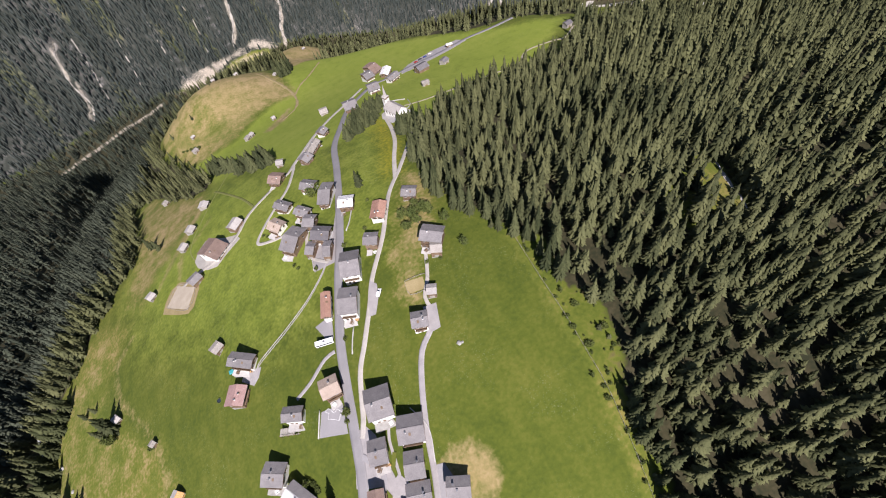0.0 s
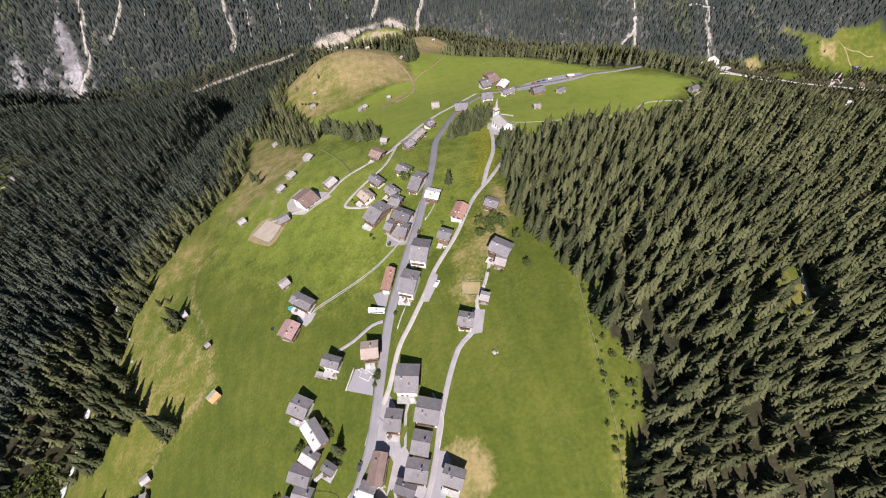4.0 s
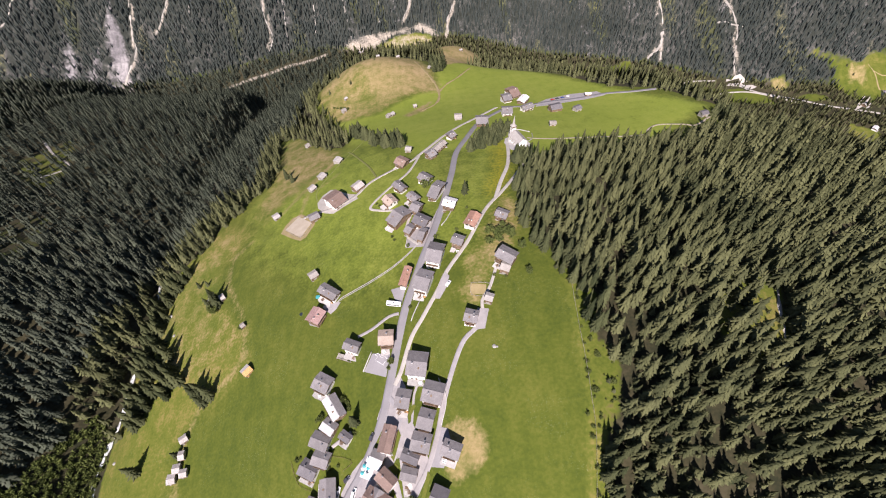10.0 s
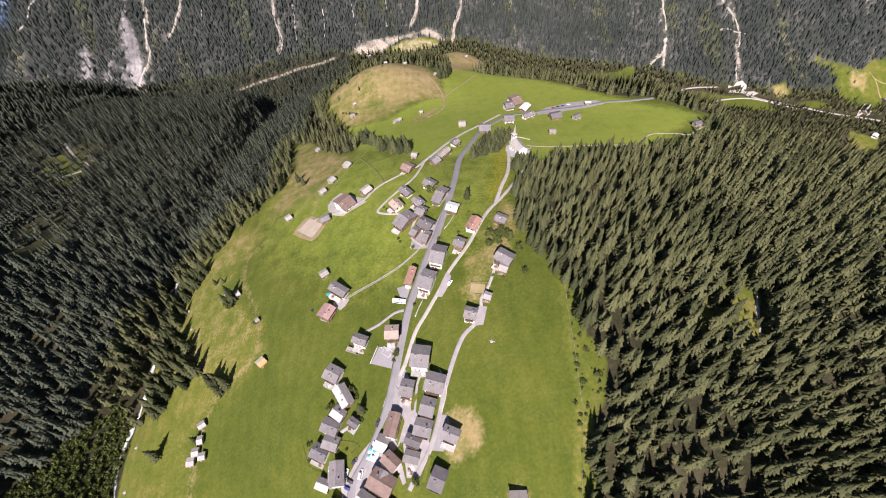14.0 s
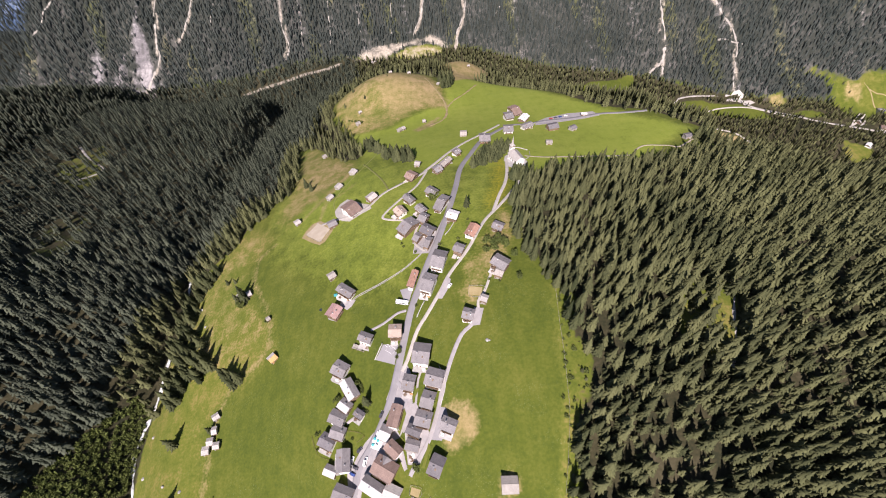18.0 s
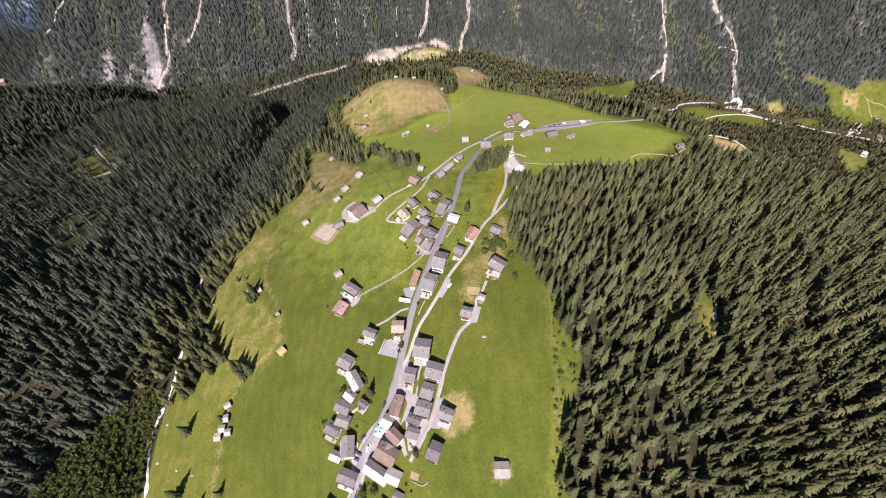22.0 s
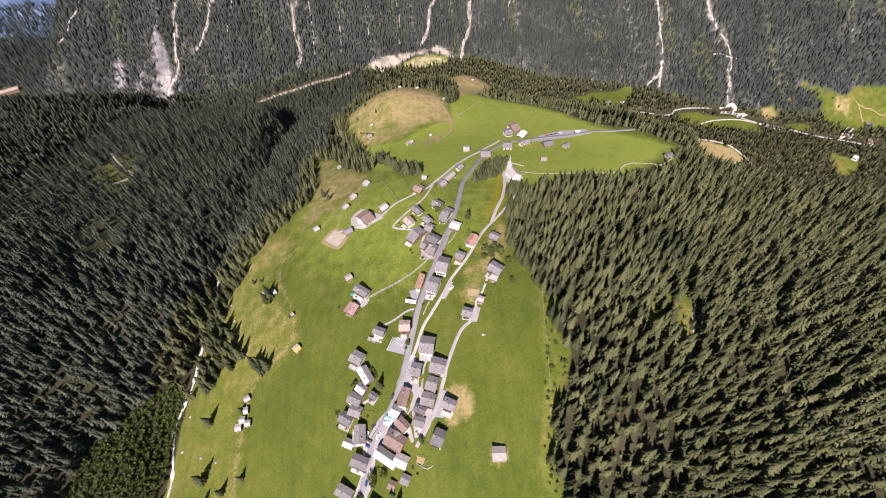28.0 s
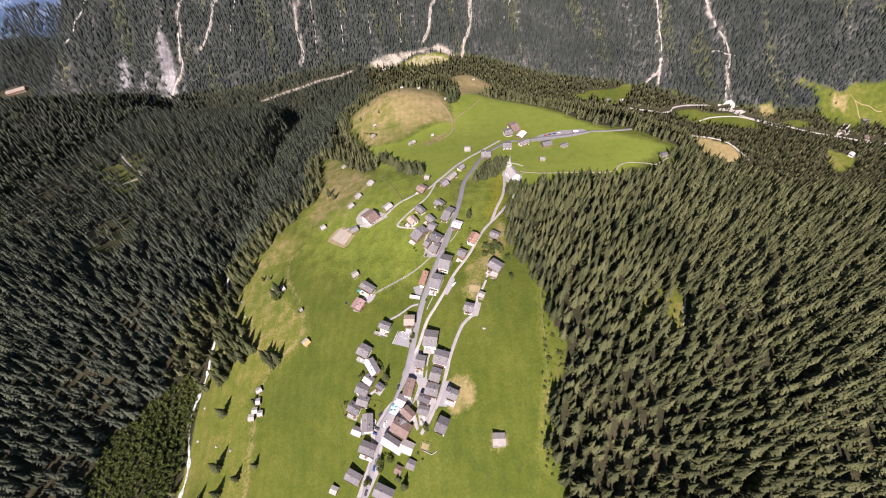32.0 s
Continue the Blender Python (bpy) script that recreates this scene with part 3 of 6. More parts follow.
def make_ground():
    gx = steps([(-6000, -2400, 350), (-2400, -1250, 24), (-1250, -320, 8), (-320, 280, 3.4), (280, 800, 9), (800, 1600, 16), (1600, 6000, 350)])
    gy = steps([(-6000, -600, 450), (-600, -100, 50), (-100, 480, 3.4), (480, 720, 5), (720, 1080, 12), (1080, 1420, 7), (1420, 2500, 30), (2500, 6000, 350)])
    x, y = np.meshgrid(gx, gy)
    z = height(x, y)
    z = np.minimum(z, 700)
    nx, ny = len(gx), len(gy)
    i, j = np.meshgrid(np.arange(ny - 1), np.arange(nx - 1), indexing="ij")
    a = (i * nx + j).ravel()
    tris = np.concatenate([np.stack([a, a + 1, a + nx + 1], 1), np.stack([a, a + nx + 1, a + nx], 1)])
    me = raw_mesh("ground", np.stack([x.ravel(), y.ravel(), z.ravel()], 1), tris, [M_GROUND], True)
    x, y = x.ravel(), y.ravel()
    w = rise(x, y)
    green = inside(OPEN, x, y, 3, 6)
    green = np.maximum(green, 0.7 * inside(EDGE_SCRUB, x, y, 3))
    for c in CLEARINGS[:2] + VALLEY_MEADOWS + [QUARRY_GREEN]:
        green = np.maximum(green, inside(c, x, y, 5))
    green = np.maximum(green, 0.55 * inside(CLEARINGS[2], x, y, 8))
    green = np.maximum(green, inside(DRY_PATCH, x, y, 6))
    green = np.maximum(green, 0.4 * inside(GLADE, x, y, 8))
    wall = smooth(-10, 25, w) * (1 - np.maximum.reduce([inside(c, x, y, 8) for c in VALLEY_MEADOWS + [QUARRY_GREEN]]))
    streak = smooth(0.25, 0.8, np.sin(x / 43.0 + 0.8 * np.sin(y / 70.0)) * np.sin(x / 17.0 + y / 130.0) + 0.3 * np.sin(y / 37.0 + x / 60.0))
    zones = {
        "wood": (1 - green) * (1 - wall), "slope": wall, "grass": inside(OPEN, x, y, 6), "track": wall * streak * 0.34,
        "brightened": np.maximum(np.maximum.reduce([inside(q, x, y, 10) for q in BRIGHT_FIELDS]), 0.68 * np.maximum.reduce([inside(q, x, y, 42) for q in PART_BRIGHT_FIELDS]) * inside(OPEN, x, y, 8)),
        "dry": np.maximum.reduce([inside(DRY_HILL, x, y, 12) * 0.5, inside(DRY_TOP, x, y, 16) * 0.82, inside(BROWN_BANK, x, y, 5) * 0.75, inside(DRY_PATCH, x, y, 6), inside(DRY_FLAT, x, y, 8), inside(DRY_FIELD, x, y, 6) * 0.8, inside(VALLEY_MEADOWS[4], x, y, 6) * 0.6, inside(DUSTY, x, y, 6) * 0.8, inside(PALE_BANK, x, y, 10) * 0.5, inside(PALE_WEST, x, y, 14) * 0.5, inside(QUARRY_GREEN, x, y, 8) * 0.5, inside(DRY_ROUND, x, y, 3) * 0.85, 0.45 * np.maximum.reduce([smooth(5, 0.5, off_line(q, x, y)) for q in DRY_RIMS]), 0.3 * inside(PALE_STRIP, x, y, 18) * smooth(150, 215, y), 0.6 * smooth(9, 4, np.hypot(x - 1.7, y - 66))]),
        "pale": np.maximum.reduce([inside(DRY_HILL, x, y, 10) * 0.95, inside(PALE_STRIP, x, y, 12), inside(PALE_BANK, x, y, 6), 0.8 * smooth(5, 1, off_line(FOREST_RIM, x, y)), inside(PALE_WEST, x, y, 10) * 0.95,
                                   (inside(CLEARINGS[0], x, y, 5) + inside(CLEARINGS[1], x, y, 5) + 0.5 * inside(CLEARINGS[2], x, y, 5)) * 0.75, inside(EDGE_SCRUB, x, y, 3) * 0.5, inside(QUARRY_GREEN, x, y, 6), inside(VALLEY_MEADOWS[2], x, y, 12) * 0.35]),
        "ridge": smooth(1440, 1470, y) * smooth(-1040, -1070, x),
        "bloom": inside(YELLOW, x, y, 12) * 0.9,
        "stone": inside(ROCKS, x, y, 34) * (0.34 + 0.16 * np.sin(x / 8.0 + 0.9 * np.sin(y / 27.0))) + inside(WEST_RIBS, x, y, 30) * (0.22 + 0.2 * np.sin(x / 7.0 + y / 50.0)) + inside(ROCK_RIBS, x, y, 30) * 0.5 * smooth(-0.2, 0.6, np.sin(x / 9.0 + y / 60.0)) + 0.24 * wall * smooth(0.15, 0.9, np.sin(x / 31.0) * np.sin(x / 13.0 + y / 90.0)),
        "gravel": np.maximum(np.maximum.reduce([inside(QUARRY, x, y, 10) * (0.68 + 0.12 * np.sin(x / 9.0 + y / 7.0)), 0.62 * smooth(12, 3, off_line(STREAM_BED, x, y)), inside(QUARRY_GREEN, x, y, 8) * 0.42]), 0.62 * np.maximum.reduce([smooth(7, 1, off_line(s, x + 4 * np.sin(y / 17.0), y)) for s in SCREES])),
    }
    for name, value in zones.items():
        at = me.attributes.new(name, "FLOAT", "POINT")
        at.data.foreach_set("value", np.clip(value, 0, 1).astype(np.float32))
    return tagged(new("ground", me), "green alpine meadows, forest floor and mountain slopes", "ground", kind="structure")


make_ground()

# ---- roads, lanes and the stream ----
ROAD = [(-100, 38), (-98, 44), (-91, 62), (-87, 76), (-84, 87), (-76, 97), (-68, 109), (-61, 124), (-55, 144), (-50, 162.5), (-45, 179.6), (-39, 195), (-32, 212.6), (-22, 236.4), (-12.5, 264),
        (-2.5, 300), (6, 336), (20.5, 369), (37, 404), (61, 433), (78, 446), (95, 444), (119, 449), (148, 449), (172, 451.8), (188, 453.2), (210, 448), (236, 443)]
LANE_UP = [(-54, 137), (-50, 143), (-42.5, 161), (-34.6, 172), (-24.5, 187), (-17.5, 199), (-2, 219), (14, 246), (28.5, 263), (44, 284), (58, 307)]
LANE_CHURCH = [(23, 257), (31, 277), (40, 297), (46, 318), (50, 340)]
LANE_EAST = [(-52, 78), (-48, 84), (-40, 94), (-33.5, 108), (-28, 124), (-21, 140), (-14, 152), (-6.6, 157.5), (-1, 164)]
PATH_EAST = [(-1, 164), (-0.8, 173), (5, 181), (10.5, 193), (12, 199)]
TRACK_WEST = [(-34.5, 226), (-40.8, 220), (-52, 212.5), (-66, 207), (-77, 204), (-88, 201), (-93, 196)]
LANE_STABLE = [(-27, 343), (-33, 336), (-50, 327), (-68, 317), (-79, 304), (-90, 298), (-99, 296), (-118, 299), (-128, 298)]
LANE_ROW = [(-27, 343), (-15, 359), (0, 381), (18, 403), (34, 419), (46, 432), (65, 452)]
LOOP = [(-26, 342), (-30, 330), (-37, 315), (-49, 302), (-62, 288), (-67, 279), (-59, 272.5), (-49, 268)]
laid("road", ROAD, 4.9, M_ASPHALT, "grey asphalt village street winding between the houses", "road")
laid("lane", LANE_UP, 2.5, M_GRAVEL, "pale gravel lane climbing past the meadow to the church", "lane")
laid("lane", LANE_CHURCH, 2.8, M_GRAVEL, "pale gravel path leading up to the white church", "path")
laid("lane", LANE_EAST, 2.6, M_PAVING, "narrow grey lane along the edge of the upper meadow", "lane")
laid("path", PATH_EAST, 1.8, M_GRAVEL, "narrow pale footpath between two farmhouses", "path")
for side in (-0.7, 0.7):
    laid("wheel_track", [(qx + side * 0.4, qy + side) for qx, qy in TRACK_WEST], 0.42, M_PAVING, "thin pale wheel track across the green meadow", "track")
laid("lane", LANE_STABLE, 2.8, M_GRAVEL, "pale lane leading down to the large farmhouse", "lane")
laid("lane", LANE_ROW, 3.2, M_GRAVEL, "pale lane along a row of old houses", "lane")
laid("path", LOOP, 2.2, M_GRAVEL, "pale looping path round a small garden", "path")
laid("path", [(-46, 116), (-45, 122), (-43.5, 130), (-41, 135), (-39, 141)], 1.3, M_PAVING, "narrow gravel path between close-set houses", "path")
laid("path", [(-60, 104), (-53, 117), (-52, 123), (-57, 131)], 2.6, M_ASPHALT, "short grey lane between houses", "lane")
laid("path", [(-33, 226), (-40, 236), (-40, 247), (-36, 259)], 2.0, M_GRAVEL, "pale gravel strip beside close-set old houses", "path", lift=0.24)
laid("path", [(-49, 178), (-55, 178), (-66, 173), (-75, 171)], 1.8, M_PAVING, "pale driveway to a farmhouse", "driveway")
laid("path", [(-80, 119), (-87, 116), (-92, 114)], 2.0, M_PAVING, "short pale driveway between houses", "driveway")
laid("path", [(-563, 620), (-533, 584), (-519, 572), (-497, 547), (-519, 513)], 3.2, M_GRAVEL, "pale zigzag track in a forest glade", "track", lift=0.3)
laid("stream", [(float(river_x(v)), v) for v in range(-60, 330, 15)], 2.3, M_WATER, "foaming white mountain stream in a gorge", "stream", lift=0.5, ragged=0.85)
laid("path", [(-108, 300), (-118, 330), (-106, 362), (-90, 395), (-80, 418)], 1.0, M_TRODDEN, "faint trodden footpath past the hay huts", "path", lift=0.1)
laid("path", [(-62, 318), (-70, 345), (-86, 382), (-94, 398)], 1.9, M_TRODDEN, "faint trodden path through the grass", "path", lift=0.1)
laid("path", [(10.8, 544.6), (24, 569), (40, 590), (64, 632)], 2.2, M_EARTH, "dusty track branching over the hill pasture", "track", lift=0.12, ragged=0.5)
laid("path", [(-16, 487), (-0.4, 499.3), (8, 520), (10, 551), (5.3, 580), (-3, 606), (-14, 640)], 3.0, M_EARTH, "dusty track over the dry hill pasture", "track", lift=0.12, ragged=0.5)
laid("path", [(70, 350), (78, 346.5), (94, 343.5), (130, 343), (160, 342), (176, 344), (184, 354), (197.4, 361.2), (217.6, 356.1), (226, 351), (247.0, 363.9)], 1.9, M_SAND, "pale field path along the forest edge", "path", lift=0.12)


# ---- houses ----
def window_meshes():
    bm = bmesh.new()
    for x0, x1, z0, z1 in ((-0.62, 0.62, -0.72, -0.6), (-0.62, 0.62, 0.6, 0.72), (-0.62, -0.5, -0.6, 0.6), (0.5, 0.62, -0.6, 0.6), (-0.04, 0.04, -0.6, 0.6)):
        add_box(bm, x0, x1, -0.08, 0.05, z0, z1)
    frame_mesh = mesh_of("window", bm, M_FRAME)
    pane = mesh_of("pane", box(-0.52, 0.52, -0.02, 0.03, -0.62, 0.62), M_GLASS)
    shut = mesh_of("shutter", box(-0.3, 0.3, -0.06, 0.0, -0.7, 0.7), M_TIMBER)
    sill = mesh_of("sill", box(-0.7, 0.7, -0.2, 0.04, -0.84, -0.74), M_CONCRETE)
    return frame_mesh, pane, shut, sill


W_FRAME, W_PANE, W_SHUT, W_SILL = window_meshes()
DOOR = mesh_of("door", box(-0.5, 0.5, -0.07, 0.04, 0.0, 2.05, 0.02), M_TIMBER)
KNOB = mesh_of("handle", box(0.34, 0.4, -0.14, -0.07, 0.98, 1.1), M_METAL)
house_rng = random.Random(7)
TERRACES = []


def put_window(root, x, y, z, turn, shutters):
    w = part("window", W_FRAME, None, root)
    w.matrix_local = pose(x, y, z, 0, 0, turn)
    part("pane", W_PANE, None, w)
    part("sill", W_SILL, None, w)
    if shutters:
        for s in (-0.95, 0.95):
            part("shutter", W_SHUT, None, w).location = (s, 0, 0)


def house(kind, x, y, rot, length, width, eave, roof, wing=None):
    """A gabled building with its ridge along its own x axis; length and width are those of the roof."""
    r = house_rng
    if y > 220 and kind == "house":
        eave -= 1.3
    rot = (rot + 90) % 180 - 90
    m = pose(x, y, ground(x, y), 0, 0, rot)
    mat, tone = ROOFS[roof]
    over = 0.8 if kind == "house" else 0.45
    lx, ly = length / 2 - over, width / 2 - over
    corners = [m @ Vector((sx * lx, sy * ly, 0)) for sx in (-1, 1) for sy in (-1, 1)]
    z0 = min(ground(c.x, c.y) for c in corners) - m.translation.z - 0.6
    pitch = math.tan(radians(r.uniform(18, 24)))
    rise = ly * pitch
    white = kind == "house" and r.random() < 0.75
    if kind == "hut":
        name, label, cat, group = "hay_hut", f"small timber hay hut with a {tone} roof", "hut", "hay huts in the meadows"
    elif kind == "barn":
        name, label, cat, group = "barn", f"timber barn with a {tone} gabled roof", "barn", "village barns"
    else:
        walls = "white plastered and timber" if white else "weathered timber"
        name, label, cat, group = "farmhouse", f"{walls} alpine house with a {tone} gabled roof", "house", "village houses"
    root = thing(name, m, label, cat, group)
    body = M_PLASTER if white else (M_TIMBER if kind != "hut" else M_GREYWOOD)
    if roof == "orange":
        body = M_NEWWOOD
    mid = eave * (0.55 if white else 1.0)
    if white:
        part("wall", box(-lx, lx, -ly, ly, z0, mid), M_PLASTER, root)
        up = [(-ly - 0.05, mid), (ly + 0.05, mid), (ly + 0.05, eave), (0, eave + rise), (-ly - 0.05, eave)]
        part("upper_wall", prism(up, -lx - 0.05, lx + 0.05), M_TIMBER if r.random() < 0.6 else M_PLASTER, root, "timber-clad upper storey")
    else:
        up = [(-ly, z0), (ly, z0), (ly, eave), (0, eave + rise), (-ly, eave)]
        part("wall", prism(up, -lx, lx), body, root)
        part("plinth", box(-lx - 0.06, lx + 0.06, -ly - 0.06, ly + 0.06, z0, 0.35), M_STONE, root, "grey stone plinth")
    # two slopes with thickness and overhang, and a ridge cap
    t = 0.2
    e = width / 2
    drop = eave - over * pitch
    for s in (-1, 1):
        o = [(0, eave + rise + 0.02), (0, eave + rise + t + 0.02), (s * e, drop + t), (s * e, drop)]
        # Split roofs: sunward slope white, other slate; part own colour, part light difference painted.
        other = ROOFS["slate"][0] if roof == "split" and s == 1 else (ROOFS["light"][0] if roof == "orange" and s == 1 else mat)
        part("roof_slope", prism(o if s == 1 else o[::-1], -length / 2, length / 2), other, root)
        part("gutter", box(-length / 2, length / 2, s * e - 0.07, s * e + 0.07, drop - 0.04, drop + 0.08), M_METAL if kind == "house" else M_GREYWOOD, root)
    part("ridge_cap", prism([(-0.28, eave + rise + t - 0.07), (0, eave + rise + t + 0.08), (0.28, eave + rise + t - 0.07)], -length / 2, length / 2), mat, root)
    for s in (-1, 1):
        for q in (-1, 1):
            o = [(0, eave + rise - 0.12), (0, eave + rise + 0.1), (q * e, drop + 0.1), (q * e, drop - 0.12)]
            a, b = sorted((s * (length / 2 + 0.003), s * (length / 2 + 0.06)))
            part("bargeboard", prism(o if q == 1 else o[::-1], a, b), M_TIMBER if kind != "hut" else M_GREYWOOD, root)
    if wing:
        # a cross gable on the back slope, with its own small roof
        wx, half = wing
        top = eave + rise * 0.82
        low = top - half * 0.62
        for name, o, y0, y1, stuff in (("gable_wall", [(-half, drop), (half, drop), (half, low), (0, top), (-half, low)], 0.2, ly + 0.1, M_PLASTER),
                                       ("wing_roof", [(-half - 0.5, low - 0.31), (0, top), (0, top + 0.22), (-half - 0.5, low - 0.09)], 0.2, e + 0.2, ROOFS["slate"][0]),
                                       ("wing_roof", [(half + 0.5, low - 0.09), (0, top + 0.22), (0, top), (half + 0.5, low - 0.31)], 0.2, e + 0.2, ROOFS["slate"][0])):
            bm = prism(o, y0, y1)
            bmesh.ops.rotate(bm, verts=bm.verts[:], cent=(0, 0, 0), matrix=Matrix.Rotation(radians(90), 3, "Z"))
            bmesh.ops.translate(bm, verts=bm.verts[:], vec=(wx, 0, 0))
            bmesh.ops.recalc_face_normals(bm, faces=bm.faces[:])
            part(name, bm, stuff, root)
    if kind == "house":
        for _ in range(r.choice((1, 1, 2))):
            cx, cy = r.uniform(-0.6, 0.6) * lx, r.choice((-1, 1)) * r.uniform(0.1, 0.45) * ly
            cz = eave + rise - abs(cy) * pitch
            c = part("chimney", box(cx - 0.3, cx + 0.3, cy - 0.3, cy + 0.3, cz - 0.3, cz + 0.95, 0.02), M_PLASTER, root)
            part("chimney_cap", box(cx - 0.38, cx + 0.38, cy - 0.38, cy + 0.38, cz + 1.02, cz + 1.12), M_METAL, c)
        shut = r.random() < 0.5
        n = max(2, int(lx * 2 / 3.2))
        for side, turn in ((-1, 0), (1, 180)):
            for k in range(n):
                wx = -lx + (k + 0.5) * 2 * lx / n
                put_window(root, wx, side * (ly + 0.06), eave - 1.25, turn, shut)
                if side == -1 and k != n // 2:
                    put_window(root, wx, side * (ly + 0.01 if white else ly + 0.02), 1.25, turn, False)
        for side, turn in ((-1, 270), (1, 90)):
            for k in (-0.45, 0.45):
                put_window(root, side * (lx + 0.06), k * ly, eave - 1.1, turn, shut)
        d = part("door", DOOR, None, root, "wooden front door")
        d.matrix_local = pose(0, -ly - 0.05, 0.1, 0, 0, 0)
        part("handle", KNOB, None, d)
        # balcony on the sunny long side
        bz = mid + 0.1 if white else eave * 0.52
        if r.random() < 0.65:
            bm = box(-lx * 0.85, lx * 0.85, -ly - 1.25, -ly - 0.06, bz - 0.18, bz)
            b = part("balcony", bm, M_TIMBER, root, "timber balcony")
            bm = bmesh.new()
            add_box(bm, -lx * 0.85, lx * 0.85, -ly - 1.25, -ly - 1.17, bz + 0.85, bz + 0.97)
            k = -lx * 0.85
            while k < lx * 0.85 - 0.2:
                add_box(bm, k, k + 0.22, -ly - 1.23, -ly - 1.19, bz, bz + 0.85)
                k += 0.32
            part("railing", bm, M_TIMBER, b)
        if r.random() < 0.5:
            v = part("skylight", box(-0.45, 0.45, -0.06, 0.06, -0.6, 0.6, 0.02), M_FRAME, root)
            yy = -0.5 * ly
            v.matrix_local = pose(r.uniform(-0.4, 0.4) * lx, yy, eave + rise + yy * pitch + t + 0.05, math.degrees(math.atan(pitch)) - 90, 0, 0)
            part("pane", box(-0.36, 0.36, 0.06, 0.09, -0.5, 0.5), M_GLASS, v)
        if r.random() < 0.55:
            # terrace in front of the house, propped level
            TERRACES.append((m, lx, ly))
            part("terrace", box(-lx, lx, -ly - 3.2, -ly - 0.02, z0 - 0.6, 0.12), M_CONCRETE if r.random() < 0.7 else M_STONE, root, "pale terrace slab")
    else:
        d = part("door", box(-1.1, 1.1, -ly - 0.1, -ly + 0.02, max(z0, -0.4), 2.1), M_GREYWOOD if kind == "barn" else M_TIMBER, root, "wide plank door")
        part("handle", box(0.8, 0.9, -ly - 0.17, -ly - 0.1, 0.95, 1.15), M_METAL, d)
        if kind == "barn":
            for side in (-1, 1):
                for k in (-0.4, 0.4):
                    part("vent_hatch", box(side * lx - 0.06 if side < 0 else side * lx - 0.02, side * lx + 0.02 if side < 0 else side * lx + 0.06, k * ly - 0.4, k * ly + 0.4, eave - 1.2, eave - 0.5), M_GREYWOOD, root)
        else:
            # log ends at the corners
            for sx in (-1, 1):
                for sy in (-1, 1):
                    part("corner_post", box(sx * lx - 0.12, sx * lx + 0.12, sy * ly - 0.12, sy * ly + 0.12, z0, eave - 0.05), M_GREYWOOD, root)
    return root


house('barn', -108.3, 227.7, 32, 6.4, 6, 4, 'shingle')
house('house', -94.1, 206.2, -38, 13.9, 7.8, 7, 'slate')
house('house', -102.9, 192.1, -120, 10.4, 9.6, 6.5, 'pink')
house('house', -77.5, 163.4, -26, 9.6, 7, 7.5, 'slate')
house('house', -56.6, 161.8, -4, 8.7, 9.4, 8, 'tan')
house('house', -43.1, 199.2, -110, 14.2, 5.1, 6, 'red')
house('house', -23.6, 209.3, -21, 9.8, 14.9, 8.5, 'slate')
house('house', -32.4, 191.4, -25, 9.3, 14.2, 8.5, 'slate')
house('house', -8.6, 217, -30, 7.6, 7.7, 6.5, 'slate')
house('house', 17.3, 196.8, -41, 11.3, 9.9, 7.5, 'slate')
house('barn', 15.7, 190.3, -29, 5.9, 7.3, 5, 'shingle')
house('barn', 2.9, 172, -27, 4.8, 5.4, 4.5, 'light')
house('house', -8.7, 161.9, -21, 7.6, 7.9, 7, 'slate')
house('house', -96.5, 302, 40, 13.2, 16.7, 7, 'brown')
house('barn', -114.2, 290.6, 27, 8.4, 7.4, 4.5, 'slate')
house('hut', -122.9, 338.6, 47, 6.5, 5.9, 3.6, 'light')
house('hut', -115.7, 355.3, 51, 6.6, 6.9, 3.6, 'light')
house('hut', -102.8, 379.4, 59, 6.8, 7.4, 3.6, 'light')
house('hut', -148.7, 457.8, 48, 5, 5.8, 3.4, 'shingle')
house('barn', -78.2, 312.2, 42, 9.2, 7.9, 4.5, 'light')
house('house', -43.2, 290.8, -51, 11.1, 7.1, 7, 'slate')
house('house', -51.2, 275.8, -56, 9.5, 9, 7, 'tan')
house('house', -44.9, 253.5, -47, 9.8, 17.1, 7.5, 'slate')
house('house', -33.7, 271.8, -51, 9.6, 6.9, 7, 'slate')
house('house', -32.3, 259.3, -35, 7.3, 9.1, 7, 'slate')
house('house', -29.6, 243.2, -36, 10.8, 9.5, 7.5, 'dark')
house('barn', -38.1, 238.9, -37, 5.1, 8.6, 5, 'slate')
house('barn', -30.3, 230.6, -28, 4.6, 10.3, 5, 'slate')
house('house', -23.4, 294.3, -42, 9.9, 8.6, 7, 'slate')
house('house', -16.6, 273.2, -32, 7.6, 17.3, 7.5, 'slate')
house('house', -9.2, 255.2, -27, 9.1, 8.8, 7, 'white')
house('house', 2.9, 233.2, -123, 11.7, 8.1, 7, 'red')
house('house', 22.3, 234, -34, 8.3, 7.7, 6.5, 'slate')
house('house', -40.7, 331.7, -39, 9.8, 10.5, 6.5, 'brown')
house('hut', -34.1, 357.7, -20, 5.7, 6, 4, 'light')
house('house', -16.1, 334.5, 33, 8, 9.3, 6.5, 'slate')
house('house', -7.5, 348.1, 44, 14.5, 6.7, 6, 'shingle')
house('house', 5.4, 369, 37, 7.6, 7.9, 6.5, 'slate')
house('hut', 19.5, 427.5, -6, 7.7, 8.7, 4, 'shingle')
house('house', 38.6, 398, -5, 11.8, 13.2, 7.5, 'slate')
house('house', 68.6, 421.1, -4, 10.9, 12.3, 7.5, 'slate')
house('house', 79.4, 469.6, 10, 10.4, 13.4, 7.5, 'slate')
